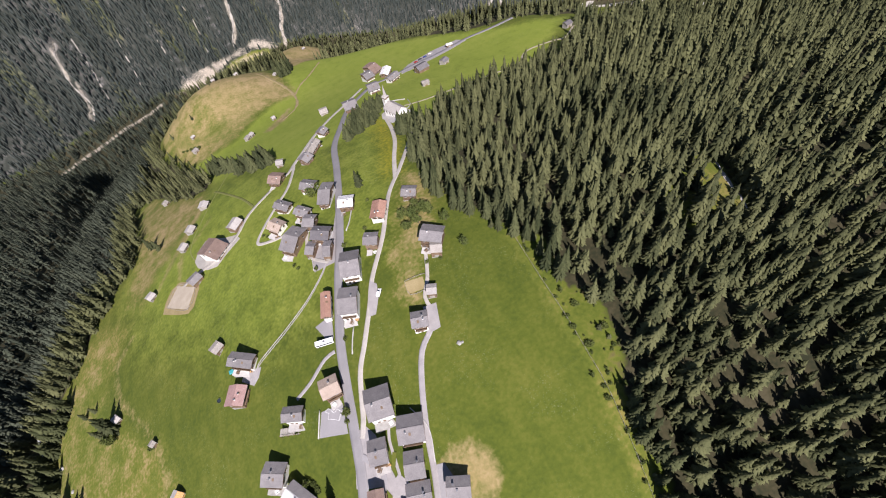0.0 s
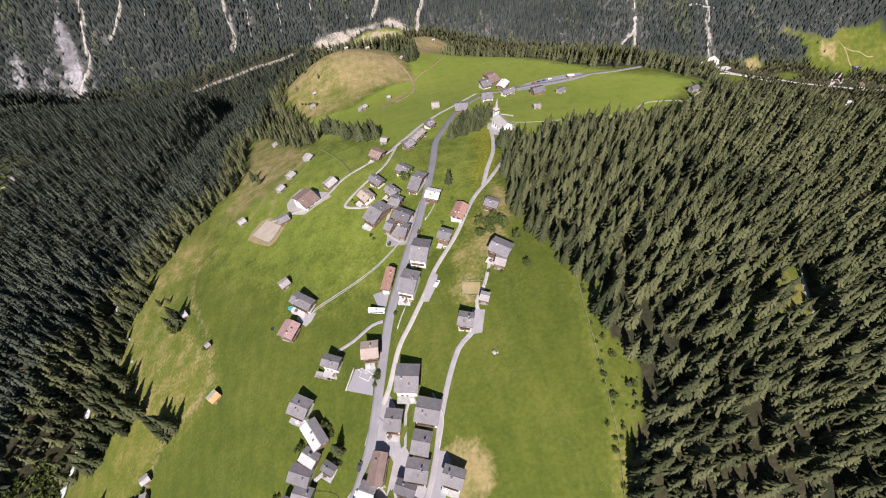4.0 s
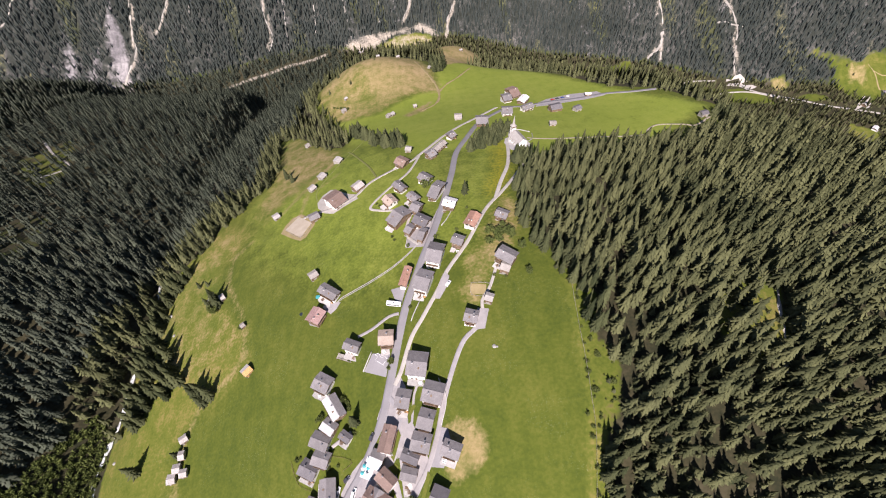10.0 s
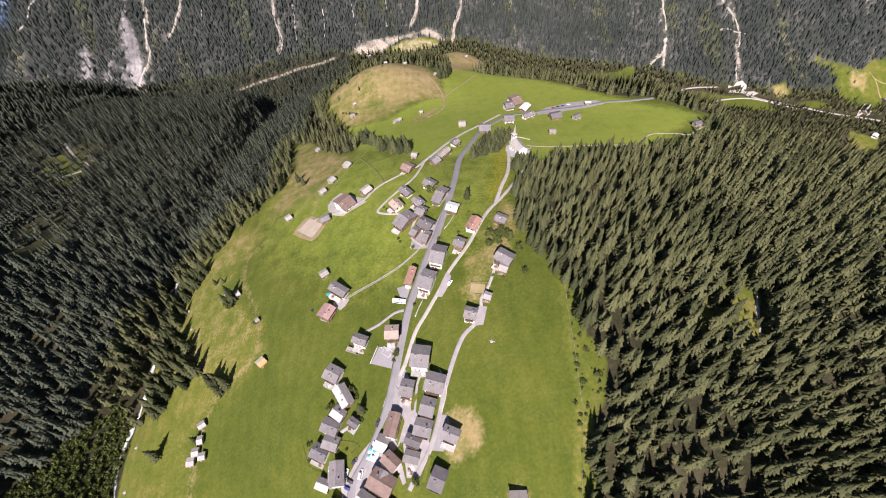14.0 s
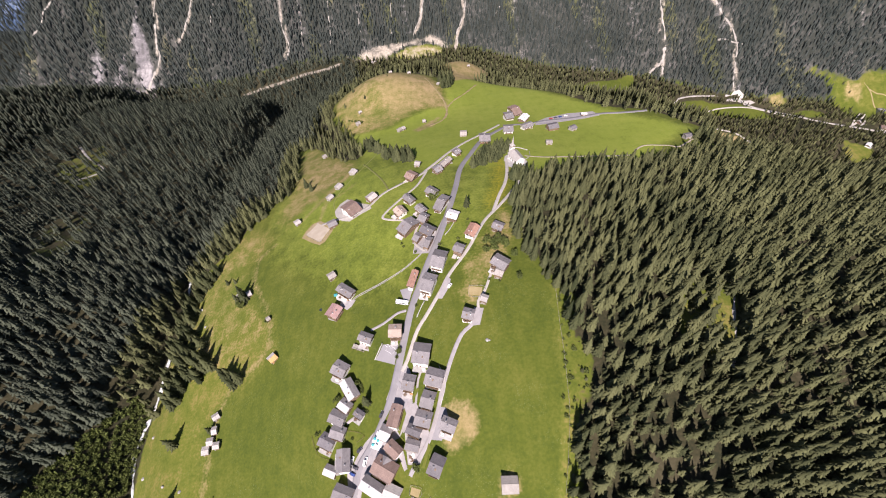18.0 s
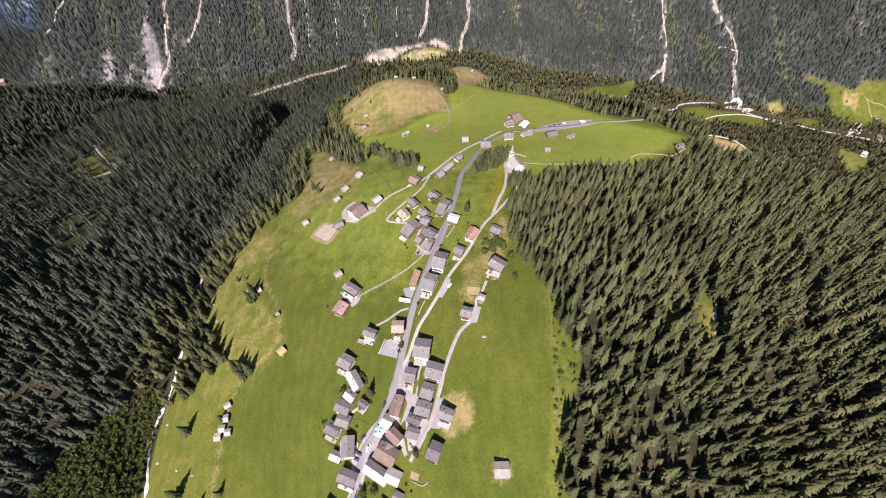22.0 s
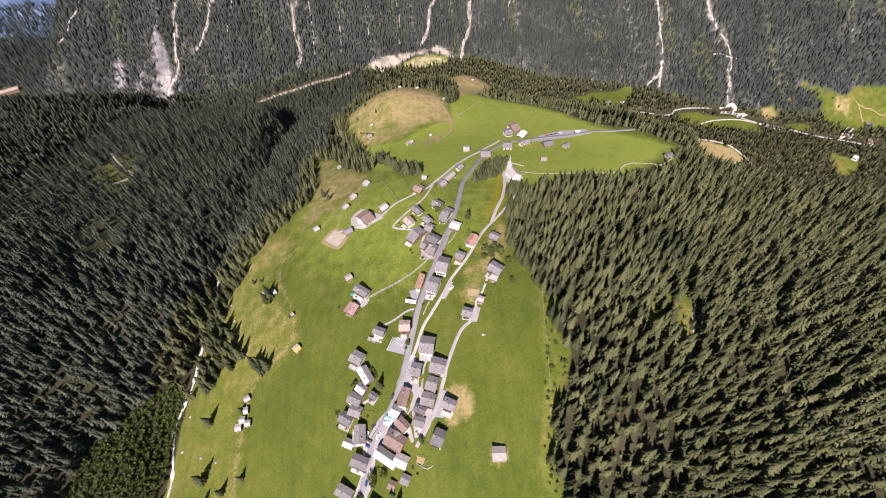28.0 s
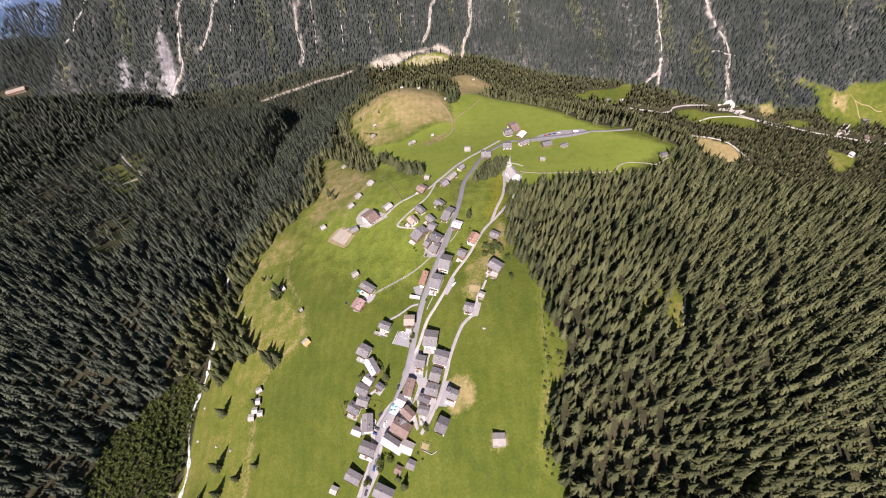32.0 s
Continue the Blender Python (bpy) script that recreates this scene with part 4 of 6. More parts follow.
house('house', 90.7, 486.8, 21, 11.3, 19.1, 7.5, 'brown')
house('house', 95, 457.3, 49, 13.1, 9, 6.5, 'white')
house('house', 91.8, 429.3, 20, 13.3, 8.3, 6.5, 'slate')
house('barn', 118.5, 420.1, 9, 12, 9.8, 5, 'dark')
house('hut', 139.3, 413.6, 24, 7.3, 6.8, 4, 'dark')
house('hut', 101.8, 376.9, -6, 6.5, 5.4, 3.5, 'shingle')
house('hut', -22.5, 502.3, 17, 4.1, 4.7, 3.4, 'light')
house('hut', -54.5, 485.6, 45, 5.7, 5.2, 3.6, 'shingle')
house('hut', -49.8, 488.6, 44, 4.7, 5.2, 3.6, 'light')
# White block at the car park standing in for parked vehicles, built as barn.
house('barn', 166.4, 454, -8, 7, 4, 3, 'white')
house('house', -95.9, 147.1, -32, 10.4, 10.3, 7.5, 'slate')
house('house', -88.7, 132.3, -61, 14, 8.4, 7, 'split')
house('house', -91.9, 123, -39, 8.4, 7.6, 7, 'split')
house('house', -97.2, 117, -26, 10.7, 8.9, 7, 'slate')
house('house', -96.8, 108.3, -23, 9.5, 8.5, 7, 'slate')
house('house', -104.3, 104.7, -30, 10.3, 8.9, 7, 'dark')
house('house', -93, 91.8, -89, 13.4, 8.5, 7.5, 'slate')
house('barn', -102.3, 88.1, -25, 8.2, 6.8, 5, 'split')
house('house', -93.2, 74.4, -24, 12.1, 8.9, 7.5, 'slate')
house('house', -105, 57.4, -30, 12.4, 8.1, 7.5, 'slate')
house('hut', -122.2, 51.7, -24, 5.8, 5.9, 4, 'light')
house('house', -40.2, 142.5, -13, 11, 13.6, 8, 'slate')
house('house', -49.2, 127, -16, 7.8, 10.2, 7, 'slate')
house('house', -33.2, 126.3, -21, 10.9, 11.3, 7.5, 'slate')
house('house', -38.2, 114.6, -21, 8.1, 10.5, 7.5, 'slate')
house('house', -59, 109.8, -108, 13.7, 6.9, 7.5, 'brown')
house('house', -41.7, 104.8, -19, 9.8, 9.4, 7.5, 'slate')
house('house', -27.4, 99, -27, 9.2, 8, 7.5, 'slate')
house('house', -47.7, 99.7, -27, 9.1, 6.1, 7, 'dark')
house('barn', -49.2, 92.6, -19, 8.3, 6.5, 5, 'slate')
house('barn', -65.5, 102.1, -28, 7.4, 9.2, 5, 'split')
house('house', -60.6, 92.1, -46, 9.8, 7.6, 8, 'brown')
house('house', -66.3, 82.9, -33, 14.2, 11.2, 8.5, 'brown', (-1.5, 2.4))
house('house', -73.2, 73.9, -35, 17, 8.7, 8, 'split')
house('barn', -62.8, 70.6, -27, 10, 8.9, 5, 'light')
house('house', -36.1, 79.8, -28, 8, 11.4, 8, 'dark')
house('hut', -60.4, 59.4, -26, 6.2, 6.7, 4, 'slate')
house('house', -81.4, 44.3, -26, 14.4, 9.4, 8, 'slate')
house('hut', -70, 57.4, -26, 5, 6, 4, 'brown')
house('barn', 1.6, 65.9, -4, 8.9, 8.6, 4.5, 'shingle')
house('hut', -155.5, 173.8, 46, 6.3, 6.4, 4, 'orange')
house('hut', -203.2, 142.5, 33, 5.3, 5.1, 3.6, 'light')
house('hut', -202.3, 132.3, 8, 4, 6, 3.6, 'light')
house('hut', -204.6, 124.9, 6, 4.9, 5.9, 3.6, 'light')
house('hut', -198.4, 121.2, 6, 4.8, 5.3, 3.6, 'light')
house('hut', -207.4, 119.3, 5, 5.3, 6.2, 3.6, 'light')
house('hut', -192.3, 245.4, 33, 4, 5.4, 3.6, 'light')
house('hut', -165.6, 210.5, 37, 3.3, 3.8, 3.2, 'shingle')
house('house', -82.4, 116.2, -39, 6.9, 5, 5.5, 'dark')
house('hut', -154.3, 315.5, 37, 5.9, 6, 3.6, 'light')
house('hut', -77, 429.6, 7, 4.5, 6.4, 3.4, 'light')
house('hut', -112.1, 535.2, 33, 6.1, 6, 3.4, 'shingle')
house('hut', 240.3, 365.7, 9, 7.1, 6.2, 4, 'dark')


# ---- the church ----
def church(x, y, rot):
    m = pose(x, y, ground(x, y), 0, 0, rot)
    m = m @ Matrix.Diagonal((0.77, 0.92, 0.73, 1))
    root = thing("church", m, "white plastered village church with a pale roof and a pointed tower", "church")
    part("nave_wall", prism([(-5.2, -3), (5.2, -3), (5.2, 7.5), (0, 12.6), (-5.2, 7.5)], -9, 9), M_PLASTER, root)
    for s in (-1, 1):
        o = [(0, 12.7), (0, 12.95), (s * 5.8, 7.2), (s * 5.8, 6.95)]
        part("roof_slope", prism(o if s == 1 else o[::-1], -9.4, 9.4), ROOFS["light"][0], root, "pale shingled roof slope")
    # rounded choir
    bm = bmesh.new()
    ring = [(9 + 4.2 * math.sin(a), 4.2 * math.cos(a)) for a in [math.pi * k / 8 for k in range(9)]]
    lo, hi = [bm.verts.new((p, q, -3)) for p, q in ring], [bm.verts.new((p, q, 6.8)) for p, q in ring]
    top = bm.verts.new((8.9, 0, 10.5))
    for k in range(8):
        bm.faces.new((lo[k], hi[k], hi[k + 1], lo[k + 1]))
        bm.faces.new((hi[k], top, hi[k + 1]))
    part("choir", bm, M_PLASTER, root)
    tower = part("tower", box(-13, -8.8, -2.1, 2.1, -3, 17, 0.05), M_PLASTER, root)
    bm = bmesh.new()
    base = [bm.verts.new((-10.9 + sx * 2.5, sy * 2.5, 16.8)) for sx, sy in ((-1, -1), (1, -1), (1, 1), (-1, 1))]
    neck = [bm.verts.new((-10.9 + 1.5 * math.cos(a), 1.5 * math.sin(a), 19)) for a in [math.pi * (k / 4 + 0.125) - math.pi for k in range(8)]]
    tip = bm.verts.new((-10.9, 0, 31))
    bm.faces.new(base[::-1])
    for k in range(8):
        bm.faces.new((neck[k], neck[(k + 1) % 8], tip))
    for k in range(4):
        bm.faces.new((base[k], base[(k + 1) % 4], neck[(2 * k + 2) % 8], neck[2 * k + 1], neck[2 * k]))
    bmesh.ops.recalc_face_normals(bm, faces=bm.faces[:])
    part("belfry_band", box(-13.1, -8.7, -2.2, 2.2, 14.9, 16.7), M_FRAME, tower, "dark timber belfry band")
    spire = part("spire", bm, ROOFS["light"][0], tower, "slender pale pointed spire")
    part("finial", box(-10.95, -10.85, -0.05, 0.05, 30.8, 32.2), M_METAL, tower)
    for dx, dy, turn in ((0, -2.16, 0), (0, 2.16, 180), (-2.16, 0, 270)):
        w = part("belfry_opening", box(-0.6, 0.6, -0.05, 0.06, -1.3, 1.3), M_FRAME, tower)
        w.matrix_local = pose(-10.9 + dx, dy, 12.8, 0, 0, turn)
        part("louvre", box(-0.45, 0.45, -0.1, -0.05, -1.1, 1.1), M_GREYWOOD, root).matrix_local = pose(-10.9 + dx, dy, 12.8, 0, 0, turn)
    for s, turn in ((-1, 0), (1, 180)):
        for k in range(4):
            w = part("window", box(-0.5, 0.5, -0.06, 0.05, -1.6, 1.6), M_FRAME, root)
            w.matrix_local = pose(-6 + 4 * k, s * 5.24, 4, 0, 0, turn)
            part("pane", box(-0.4, 0.4, -0.09, -0.06, -1.45, 1.45), M_GLASS, w)
    d = part("door", box(-13.08, -13, -0.9, 0.9, -1, 2.3), M_TIMBER, root, "arched wooden church door")
    part("handle", box(-13.16, -13.08, 0.5, 0.6, 0.9, 1.1), M_METAL, d)


church(59, 340, -69.5)


# ---- trees ----
def spruce_template(seed, whorls, fronds, ragged=0.3, folded=True, core=5):
    """A slender core with whorls of drooping, uneven, folded branches; height 1, radius about 1 at the widest."""
    r = np.random.RandomState(seed)
    v, tris = [], []
    for z, rad in ((0.04, 0.42), (0.45, 0.3), (0.97, 0.015)):
        for k in range(core):
            a = math.tau * k / core + seed
            v.append((rad * math.cos(a), rad * math.sin(a), z))
    for q in range(2):
        for k in range(core):
            a, b = q * core + k, q * core + (k + 1) % core
            tris += [(a, b, b + core), (a, b + core, a + core)]
    side = r.uniform(0, math.tau)
    for w in range(whorls):
        f = (w + r.uniform(-0.2, 0.2)) / whorls
        f = max(f, 0.0)
        rad = (1 - f) ** 0.8 * (0.72 + 0.28 * min(1, f * 5 + 0.15))
        z = 0.09 + 0.88 * f
        turn = r.uniform(0, math.tau)
        n = max(4, int(round(fronds * (1 - 0.45 * f))))
        for k in range(n):
            a = turn + math.tau * (k + r.uniform(-0.3, 0.3)) / n
            out = rad * (1 + r.uniform(-ragged, ragged)) * (1 + 0.12 * math.cos(a - side))
            wide = 0.62 * math.pi * (0.5 * out + 0.1) / n * r.uniform(0.85, 1.25) + 0.04
            drop = (0.05 + 0.055 * out) * r.uniform(0.6, 1.4)
            c, d = math.cos(a), math.sin(a)
            i = len(v)
            v += [(0.08 * out * c, 0.08 * out * d, z + 0.035),
                  (0.6 * out * c - wide * d, 0.6 * out * d + wide * c, z - drop * 0.55 - 0.012),
                  (out * c, out * d, z - drop),
                  (0.6 * out * c + wide * d, 0.6 * out * d - wide * c, z - drop * 0.55 - 0.012),
                  (0.62 * out * c, 0.62 * out * d, z - drop * 0.3 + 0.012)]
            if folded:
                tris += [(i, i + 4, i + 1), (i + 1, i + 4, i + 2), (i, i + 3, i + 4), (i + 4, i + 3, i + 2)]
            else:
                v.pop()
                tris += [(i, i + 2, i + 1), (i, i + 3, i + 2)]
    return np.array(v), np.array(tris)


def cone_template(seed, tiers, sides, ragged=0.3):
    """A plainer spruce for distant woods: rings of uneven, drooping branches round an axis."""
    r = np.random.RandomState(seed)
    rings = []
    for k in range(tiers):
        f = k / tiers
        rad = (1 - f) ** 0.85 * (0.75 + 0.25 * min(1, f * 6 + 0.2))
        z = 0.06 + 0.9 * f
        dz = 0.9 / tiers
        a = np.arange(sides) * 2 * np.pi / sides + r.uniform(0, 6.3)
        a = a + r.uniform(-0.25, 0.25, sides)
        out = rad * (1 + r.uniform(-ragged, ragged, sides) + ragged * 0.8 * np.where(np.arange(sides) % 2, 1, -1))
        rings.append(np.stack([out * np.cos(a), out * np.sin(a), z - 0.25 * dz + r.uniform(-0.25, 0.2, sides) * dz], 1))
        inn = rad * 0.42 * (1 + r.uniform(-0.2, 0.2, sides))
        rings.append(np.stack([inn * np.cos(a), inn * np.sin(a), np.full(sides, z + 0.85 * dz)], 1))
    rings.append(np.zeros((1, 3)) + (0, 0, 1.0))
    v = np.concatenate(rings)
    tris = []
    n = sides
    for k in range(2 * tiers - 1):
        for j in range(n):
            a, b, c, d = k * n + j, k * n + (j + 1) % n, (k + 1) * n + j, (k + 1) * n + (j + 1) % n
            tris += [(a, b, d), (a, d, c)]
    last, tip = (2 * tiers - 1) * n, 2 * tiers * n
    tris += [(last + j, last + (j + 1) % n, tip) for j in range(n)]
    return v, np.array(tris)


def plant(name, spots, heights, widths, templates, mat, seed, label):
    """Very many conifers joined into one woodland."""
    r = np.random.RandomState(seed)
    n = len(spots)
    kind = r.randint(0, len(templates), n)
    vs, ts, tints, base = [], [], [], 0
    z = height(spots[:, 0], spots[:, 1])
    for k, (tv, tt) in enumerate(templates):
        sel = np.where(kind == k)[0]
        if not len(sel):
            continue
        a = r.uniform(0, 6.283, len(sel))
        c, s = np.cos(a)[:, None], np.sin(a)[:, None]
        w, h = widths[sel][:, None], heights[sel][:, None]
        lean = r.normal(0, 0.025, (2, len(sel), 1))
        px = (tv[:, 0] * c - tv[:, 1] * s) * w + spots[sel, 0:1] + lean[0] * tv[:, 2] * h
        py = (tv[:, 0] * s + tv[:, 1] * c) * w + spots[sel, 1:2] + lean[1] * tv[:, 2] * h
        pz = tv[:, 2] * h + z[sel][:, None] - 0.4
        vs.append(np.stack([px, py, pz], -1).reshape(-1, 3))
        ts.append((tt[None] + (np.arange(len(sel)) * len(tv))[:, None, None]).reshape(-1, 3) + base)
        tints.append(np.repeat(r.uniform(0, 1, len(sel)), len(tv)))
        base += len(sel) * len(tv)
    me = raw_mesh(name, np.concatenate(vs), np.concatenate(ts), [mat])
    me.attributes.new("tint", "FLOAT", "POINT").data.foreach_set("value", np.concatenate(tints).astype(np.float32))
    return tagged(new(name, me), label, "forest", kind="stuff")


def scatter(x0, x1, y0, y1, step, seed):
    r = np.random.RandomState(seed)
    gx, gy = np.meshgrid(np.arange(x0, x1, step), np.arange(y0, y1, step))
    return np.stack([gx.ravel(), gy.ravel()], 1) + r.uniform(-0.75, 0.75, (gx.size, 2)) * step


VALLEY_RIVER = [(500, 918), (525, 911), (548, 904), (567, 898), (594, 899), (614, 911), (648, 911), (679, 905), (729, 898), (747, 879), (775, 849), (900, 770), (1100, 700)]
ROAD_LINES = [LANE_UP, LANE_CHURCH, STREAM_BED]


def chance(x, y):
    """A number from 0 to 1 that differs from spot to spot without a pattern."""
    return np.modf(np.abs(np.sin(x * 12.9898 + y * 78.233) * 43758.5453))[0]


def wooded(p):
    x, y = p[:, 0], p[:, 1]
    keep = inside(OPEN, x, y, 1) < 0.35
    for i, c in enumerate(CLEARINGS):
        keep &= (inside(c, x, y, 2) < 0.5) | (chance(x, y) < (0.42, 0, 0.38)[i])
    keep &= (inside(EDGE_SCRUB, x, y, 2) < 0.5) | (chance(x, y) < 0.15)
    for c in VALLEY_MEADOWS + [DRY_PATCH, QUARRY, QUARRY_GREEN]:
        keep &= inside(c, x, y, 2) < 0.5
    keep &= (inside(GLADE, x, y, 6) < 0.5) | (chance(x, y) < 0.3)
    keep &= inside(SHRUBS, x, y, 2) < 0.5
    keep &= ~((x > river_x(y) - 3) & (x < -180) & (y < 160))
    keep &= np.hypot(x - 60, y - 338) > 18
    keep &= np.hypot(x + 1180, (y - 1165) * 1.2) > 48
    keep &= np.abs(x - river_x(y)) > np.where(y < 300, 6, 2)
    for line in ROAD_LINES:
        keep &= off_line(line, x, y) > (12 if line is STREAM_BED else 3.5)
    return keep


CLOSE = [spruce_template(s, 10, 9, 0.3) for s in range(9)]
NEAR = [spruce_template(s + 10, 8, 6, 0.3, False, 4) for s in range(7)]
MIDDLE = [spruce_template(s + 20, 7, 6, 0.3, False, 4) for s in range(6)]
LIGHT = [spruce_template(s + 30, 4, 5, 0.3, False, 3) for s in range(6)]
THIN = [cone_template(s + 50, 2, 5, 0.28) for s in range(5)]
FAR = [cone_template(s + 40, 1, 5, 0.25) for s in range(5)]
tree_rng = np.random.RandomState(3)


def stand(p):
    """How grown the woodland is from place to place, 0 to 1."""
    x, y = p[:, 0], p[:, 1]
    s = np.sin(x / 23.0 + 1.3 * np.sin(y / 31.0)) * np.sin(y / 27.0 + 1.1 * np.sin(x / 37.0 + 2)) + 0.5 * np.sin(x / 9.0 + y / 14.0) * np.sin(y / 8.0 - x / 17.0)
    return np.clip(0.5 + 0.45 * s, 0, 1)


def sizes(n, lo, hi, slim=0.155, grown=None):
    h = tree_rng.uniform(lo, hi, n) * np.where(tree_rng.uniform(size=n) < 0.15, 0.55, 1)
    if grown is not None:
        h = h * (0.72 + 0.36 * grown)
    return h, h * slim * tree_rng.uniform(0.8, 1.25, n)


# forest east of the village
p = scatter(26, 430, -70, 345, 5.8, 11)
p = p[wooded(p) & (tree_rng.uniform(size=len(p)) < 0.72 + 0.45 * stand(p))]
edge = inside(OPEN, p[:, 0], p[:, 1], 11) > 0.02
edge &= (p[:, 1] > 25) & (p[:, 1] < 330)
EDGE_SPOTS = p[edge][:70]
p = np.concatenate([p[~edge], p[edge][70:]])
h, w = sizes(len(p), 18, 27, 0.195, grown=stand(p))
c = (p[:, 0] < 185) & (p[:, 1] > 0)
plant("forest_east", p[c], h[c], w[c], CLOSE, M_SPRUCE, 1, "dense sunlit spruce forest beside the upper meadow")
q = scatter(30, 185, 0, 320, 6.4, 21)
q = q[wooded(q)]
qh, qw = sizes(len(q), 3.5, 9, 0.3)
plant("forest_undergrowth", q, qh, qw, NEAR, M_SPRUCE, 10, "young spruces filling gaps under the tall forest")
plant("forest_east_upper", p[~c], h[~c], w[~c], MIDDLE, M_SPRUCE, 6, "dense spruce forest higher on the slope")
# forest across the stream
p = scatter(-560, -180, -80, 380, 5.9, 12)
p = p[wooded(p) & (tree_rng.uniform(size=len(p)) < 0.74 + 0.45 * stand(p))]
h, w = sizes(len(p), 18, 28, 0.205, grown=stand(p))
m = inside(OPEN, p[:, 0], p[:, 1], 42) > 0.02
MARGIN = [(p[m], h[m], w[m])]
p, h, w = p[~m], h[~m], w[~m]
plant("forest_west", p, h, w, NEAR, M_SPRUCE_SHADED, 2, "dense dark spruce forest across the stream gorge")
p = np.concatenate([scatter(-1010, -560, 150, 1190, 8.2, 13), scatter(-560, -180, 380, 1225, 7.0, 14)])
p = p[wooded(p) & (rise(p[:, 0], p[:, 1]) < 3) & (tree_rng.uniform(size=len(p)) < 0.95)]
h, w = sizes(len(p), 14, 23, 0.215)
m = inside(OPEN, p[:, 0], p[:, 1], 28) > 0.02
MARGIN.append((p[m], h[m], w[m]))
p, h, w = p[~m], h[~m], w[~m]
c = p[:, 0] > -620
plant("forest_west_shelf", p[c], h[c], w[c], LIGHT, M_SPRUCE_SHADED, 7, "dark spruce forest beyond the gorge")
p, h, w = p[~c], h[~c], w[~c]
plant("forest_west_far", p, h, w, THIN, M_SPRUCE_SHADED, 3, "dark spruce forest on the shelf beyond the gorge")
# woods behind the village
p = np.concatenate([scatter(-180, 300, 345, 1190, 7.8, 15), scatter(300, 1150, 250, 1190, 9.0, 16), scatter(430, 760, -60, 250, 7.5, 17)])
p = p[wooded(p) & (rise(p[:, 0], p[:, 1]) < 3) & (off_line(VALLEY_RIVER, p[:, 0], p[:, 1]) > 9)]
h, w = sizes(len(p), 14, 23, 0.15)
m = inside(OPEN, p[:, 0], p[:, 1], 28) > 0.02
MARGIN.append((p[m], h[m], w[m]))
# Edge trees take the lighter needle colour to look sunlit.
plant("forest_margin", *(np.concatenate(q) for q in zip(*MARGIN)), NEAR, M_SPRUCE, 9, "sunlit younger spruces along the meadow edge")
p, h, w = p[~m], h[~m], w[~m]
c = p[:, 1] < 600
plant("forest_north", p[c], h[c], w[c], THIN, M_SPRUCE, 4, "spruce woods on the slopes behind the village")
plant("forest_valley", p[~c], h[~c], w[~c], THIN, M_SPRUCE, 8, "spruce woods down to the valley floor")
# conifers on the mountain wall
p = np.concatenate([scatter(-1350, 1250, 780, 1560, 5.9, 18), scatter(-1500, -1040, 1080, 1445, 10, 19), scatter(1250, 1800, 500, 1300, 14, 20)])
wl = rise(p[:, 0], p[:, 1])
bare = np.maximum.reduce([smooth(10, 3, off_line(s, p[:, 0] + 4 * np.sin(p[:, 1] / 17.0), p[:, 1])) for s in SCREES])
thin = inside(ROCKS, p[:, 0], p[:, 1], 30) * 0.42 + inside(WEST_RIBS, p[:, 0], p[:, 1], 30) * 0.3 + inside(ROCK_RIBS, p[:, 0], p[:, 1], 25) * 0.35 + 0.42 * smooth(0.15, 0.9, np.sin(p[:, 0] / 31.0) * np.sin(p[:, 0] / 13.0 + p[:, 1] / 90.0))
p = p[((wl > 2) | (p[:, 0] < -1060)) & (wl < 300) & wooded(p) & (bare < 0.5) & (tree_rng.uniform(size=len(p)) > thin + 0.06)]
h, w = sizes(len(p), 10, 19, 0.17)
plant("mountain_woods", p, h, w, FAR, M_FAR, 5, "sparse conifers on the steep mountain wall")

SPRUCES = []
for s in range(4):
    tv, tt = spruce_template(60 + s, 12, 10, 0.3)
    crown_mesh = raw_mesh("crown", tv * (3.5, 3.5, 22.0), tt, [M_SPRUCE_MEADOW])
    crown_mesh.attributes.new("tint", "FLOAT", "POINT").data.foreach_set("value", np.full(len(tv), 0.25 * s, np.float32))
    bm = bmesh.new()
    bmesh.ops.create_cone(bm, cap_ends=True, segments=8, radius1=0.34, radius2=0.05, depth=20, matrix=Matrix.Translation((0, 0, 9.4)))
    SPRUCES.append((crown_mesh, mesh_of("trunk", bm, M_BARK)))


def spruce(x, y, tall, k, label="single spruce tree with drooping branches in the meadow", group="single spruces", broad=1.0):
    root = thing("spruce_tree", pose(x, y, ground(x, y) - 0.3, 0, 0, (k * 77) % 360), label, "tree", group)
    s = tall / 22.0
    root.scale = (s * broad, s * broad, s)
    part("trunk", SPRUCES[k % 4][1], None, root)
    part("crown", SPRUCES[k % 4][0], None, root)


for k, (ex, ey) in enumerate(EDGE_SPOTS):
    spruce(float(ex), float(ey), 15 + (k * 37 % 10), k, "tall spruce at the sunny edge of the forest", "spruces along the forest edge")


def fill(outline, step, seed):
    xs, ys = [q[0] for q in outline], [q[1] for q in outline]
    p = scatter(min(xs), max(xs), min(ys), max(ys), step, seed)
    return p[inside(outline, p[:, 0], p[:, 1], 0.5) > 0.5]


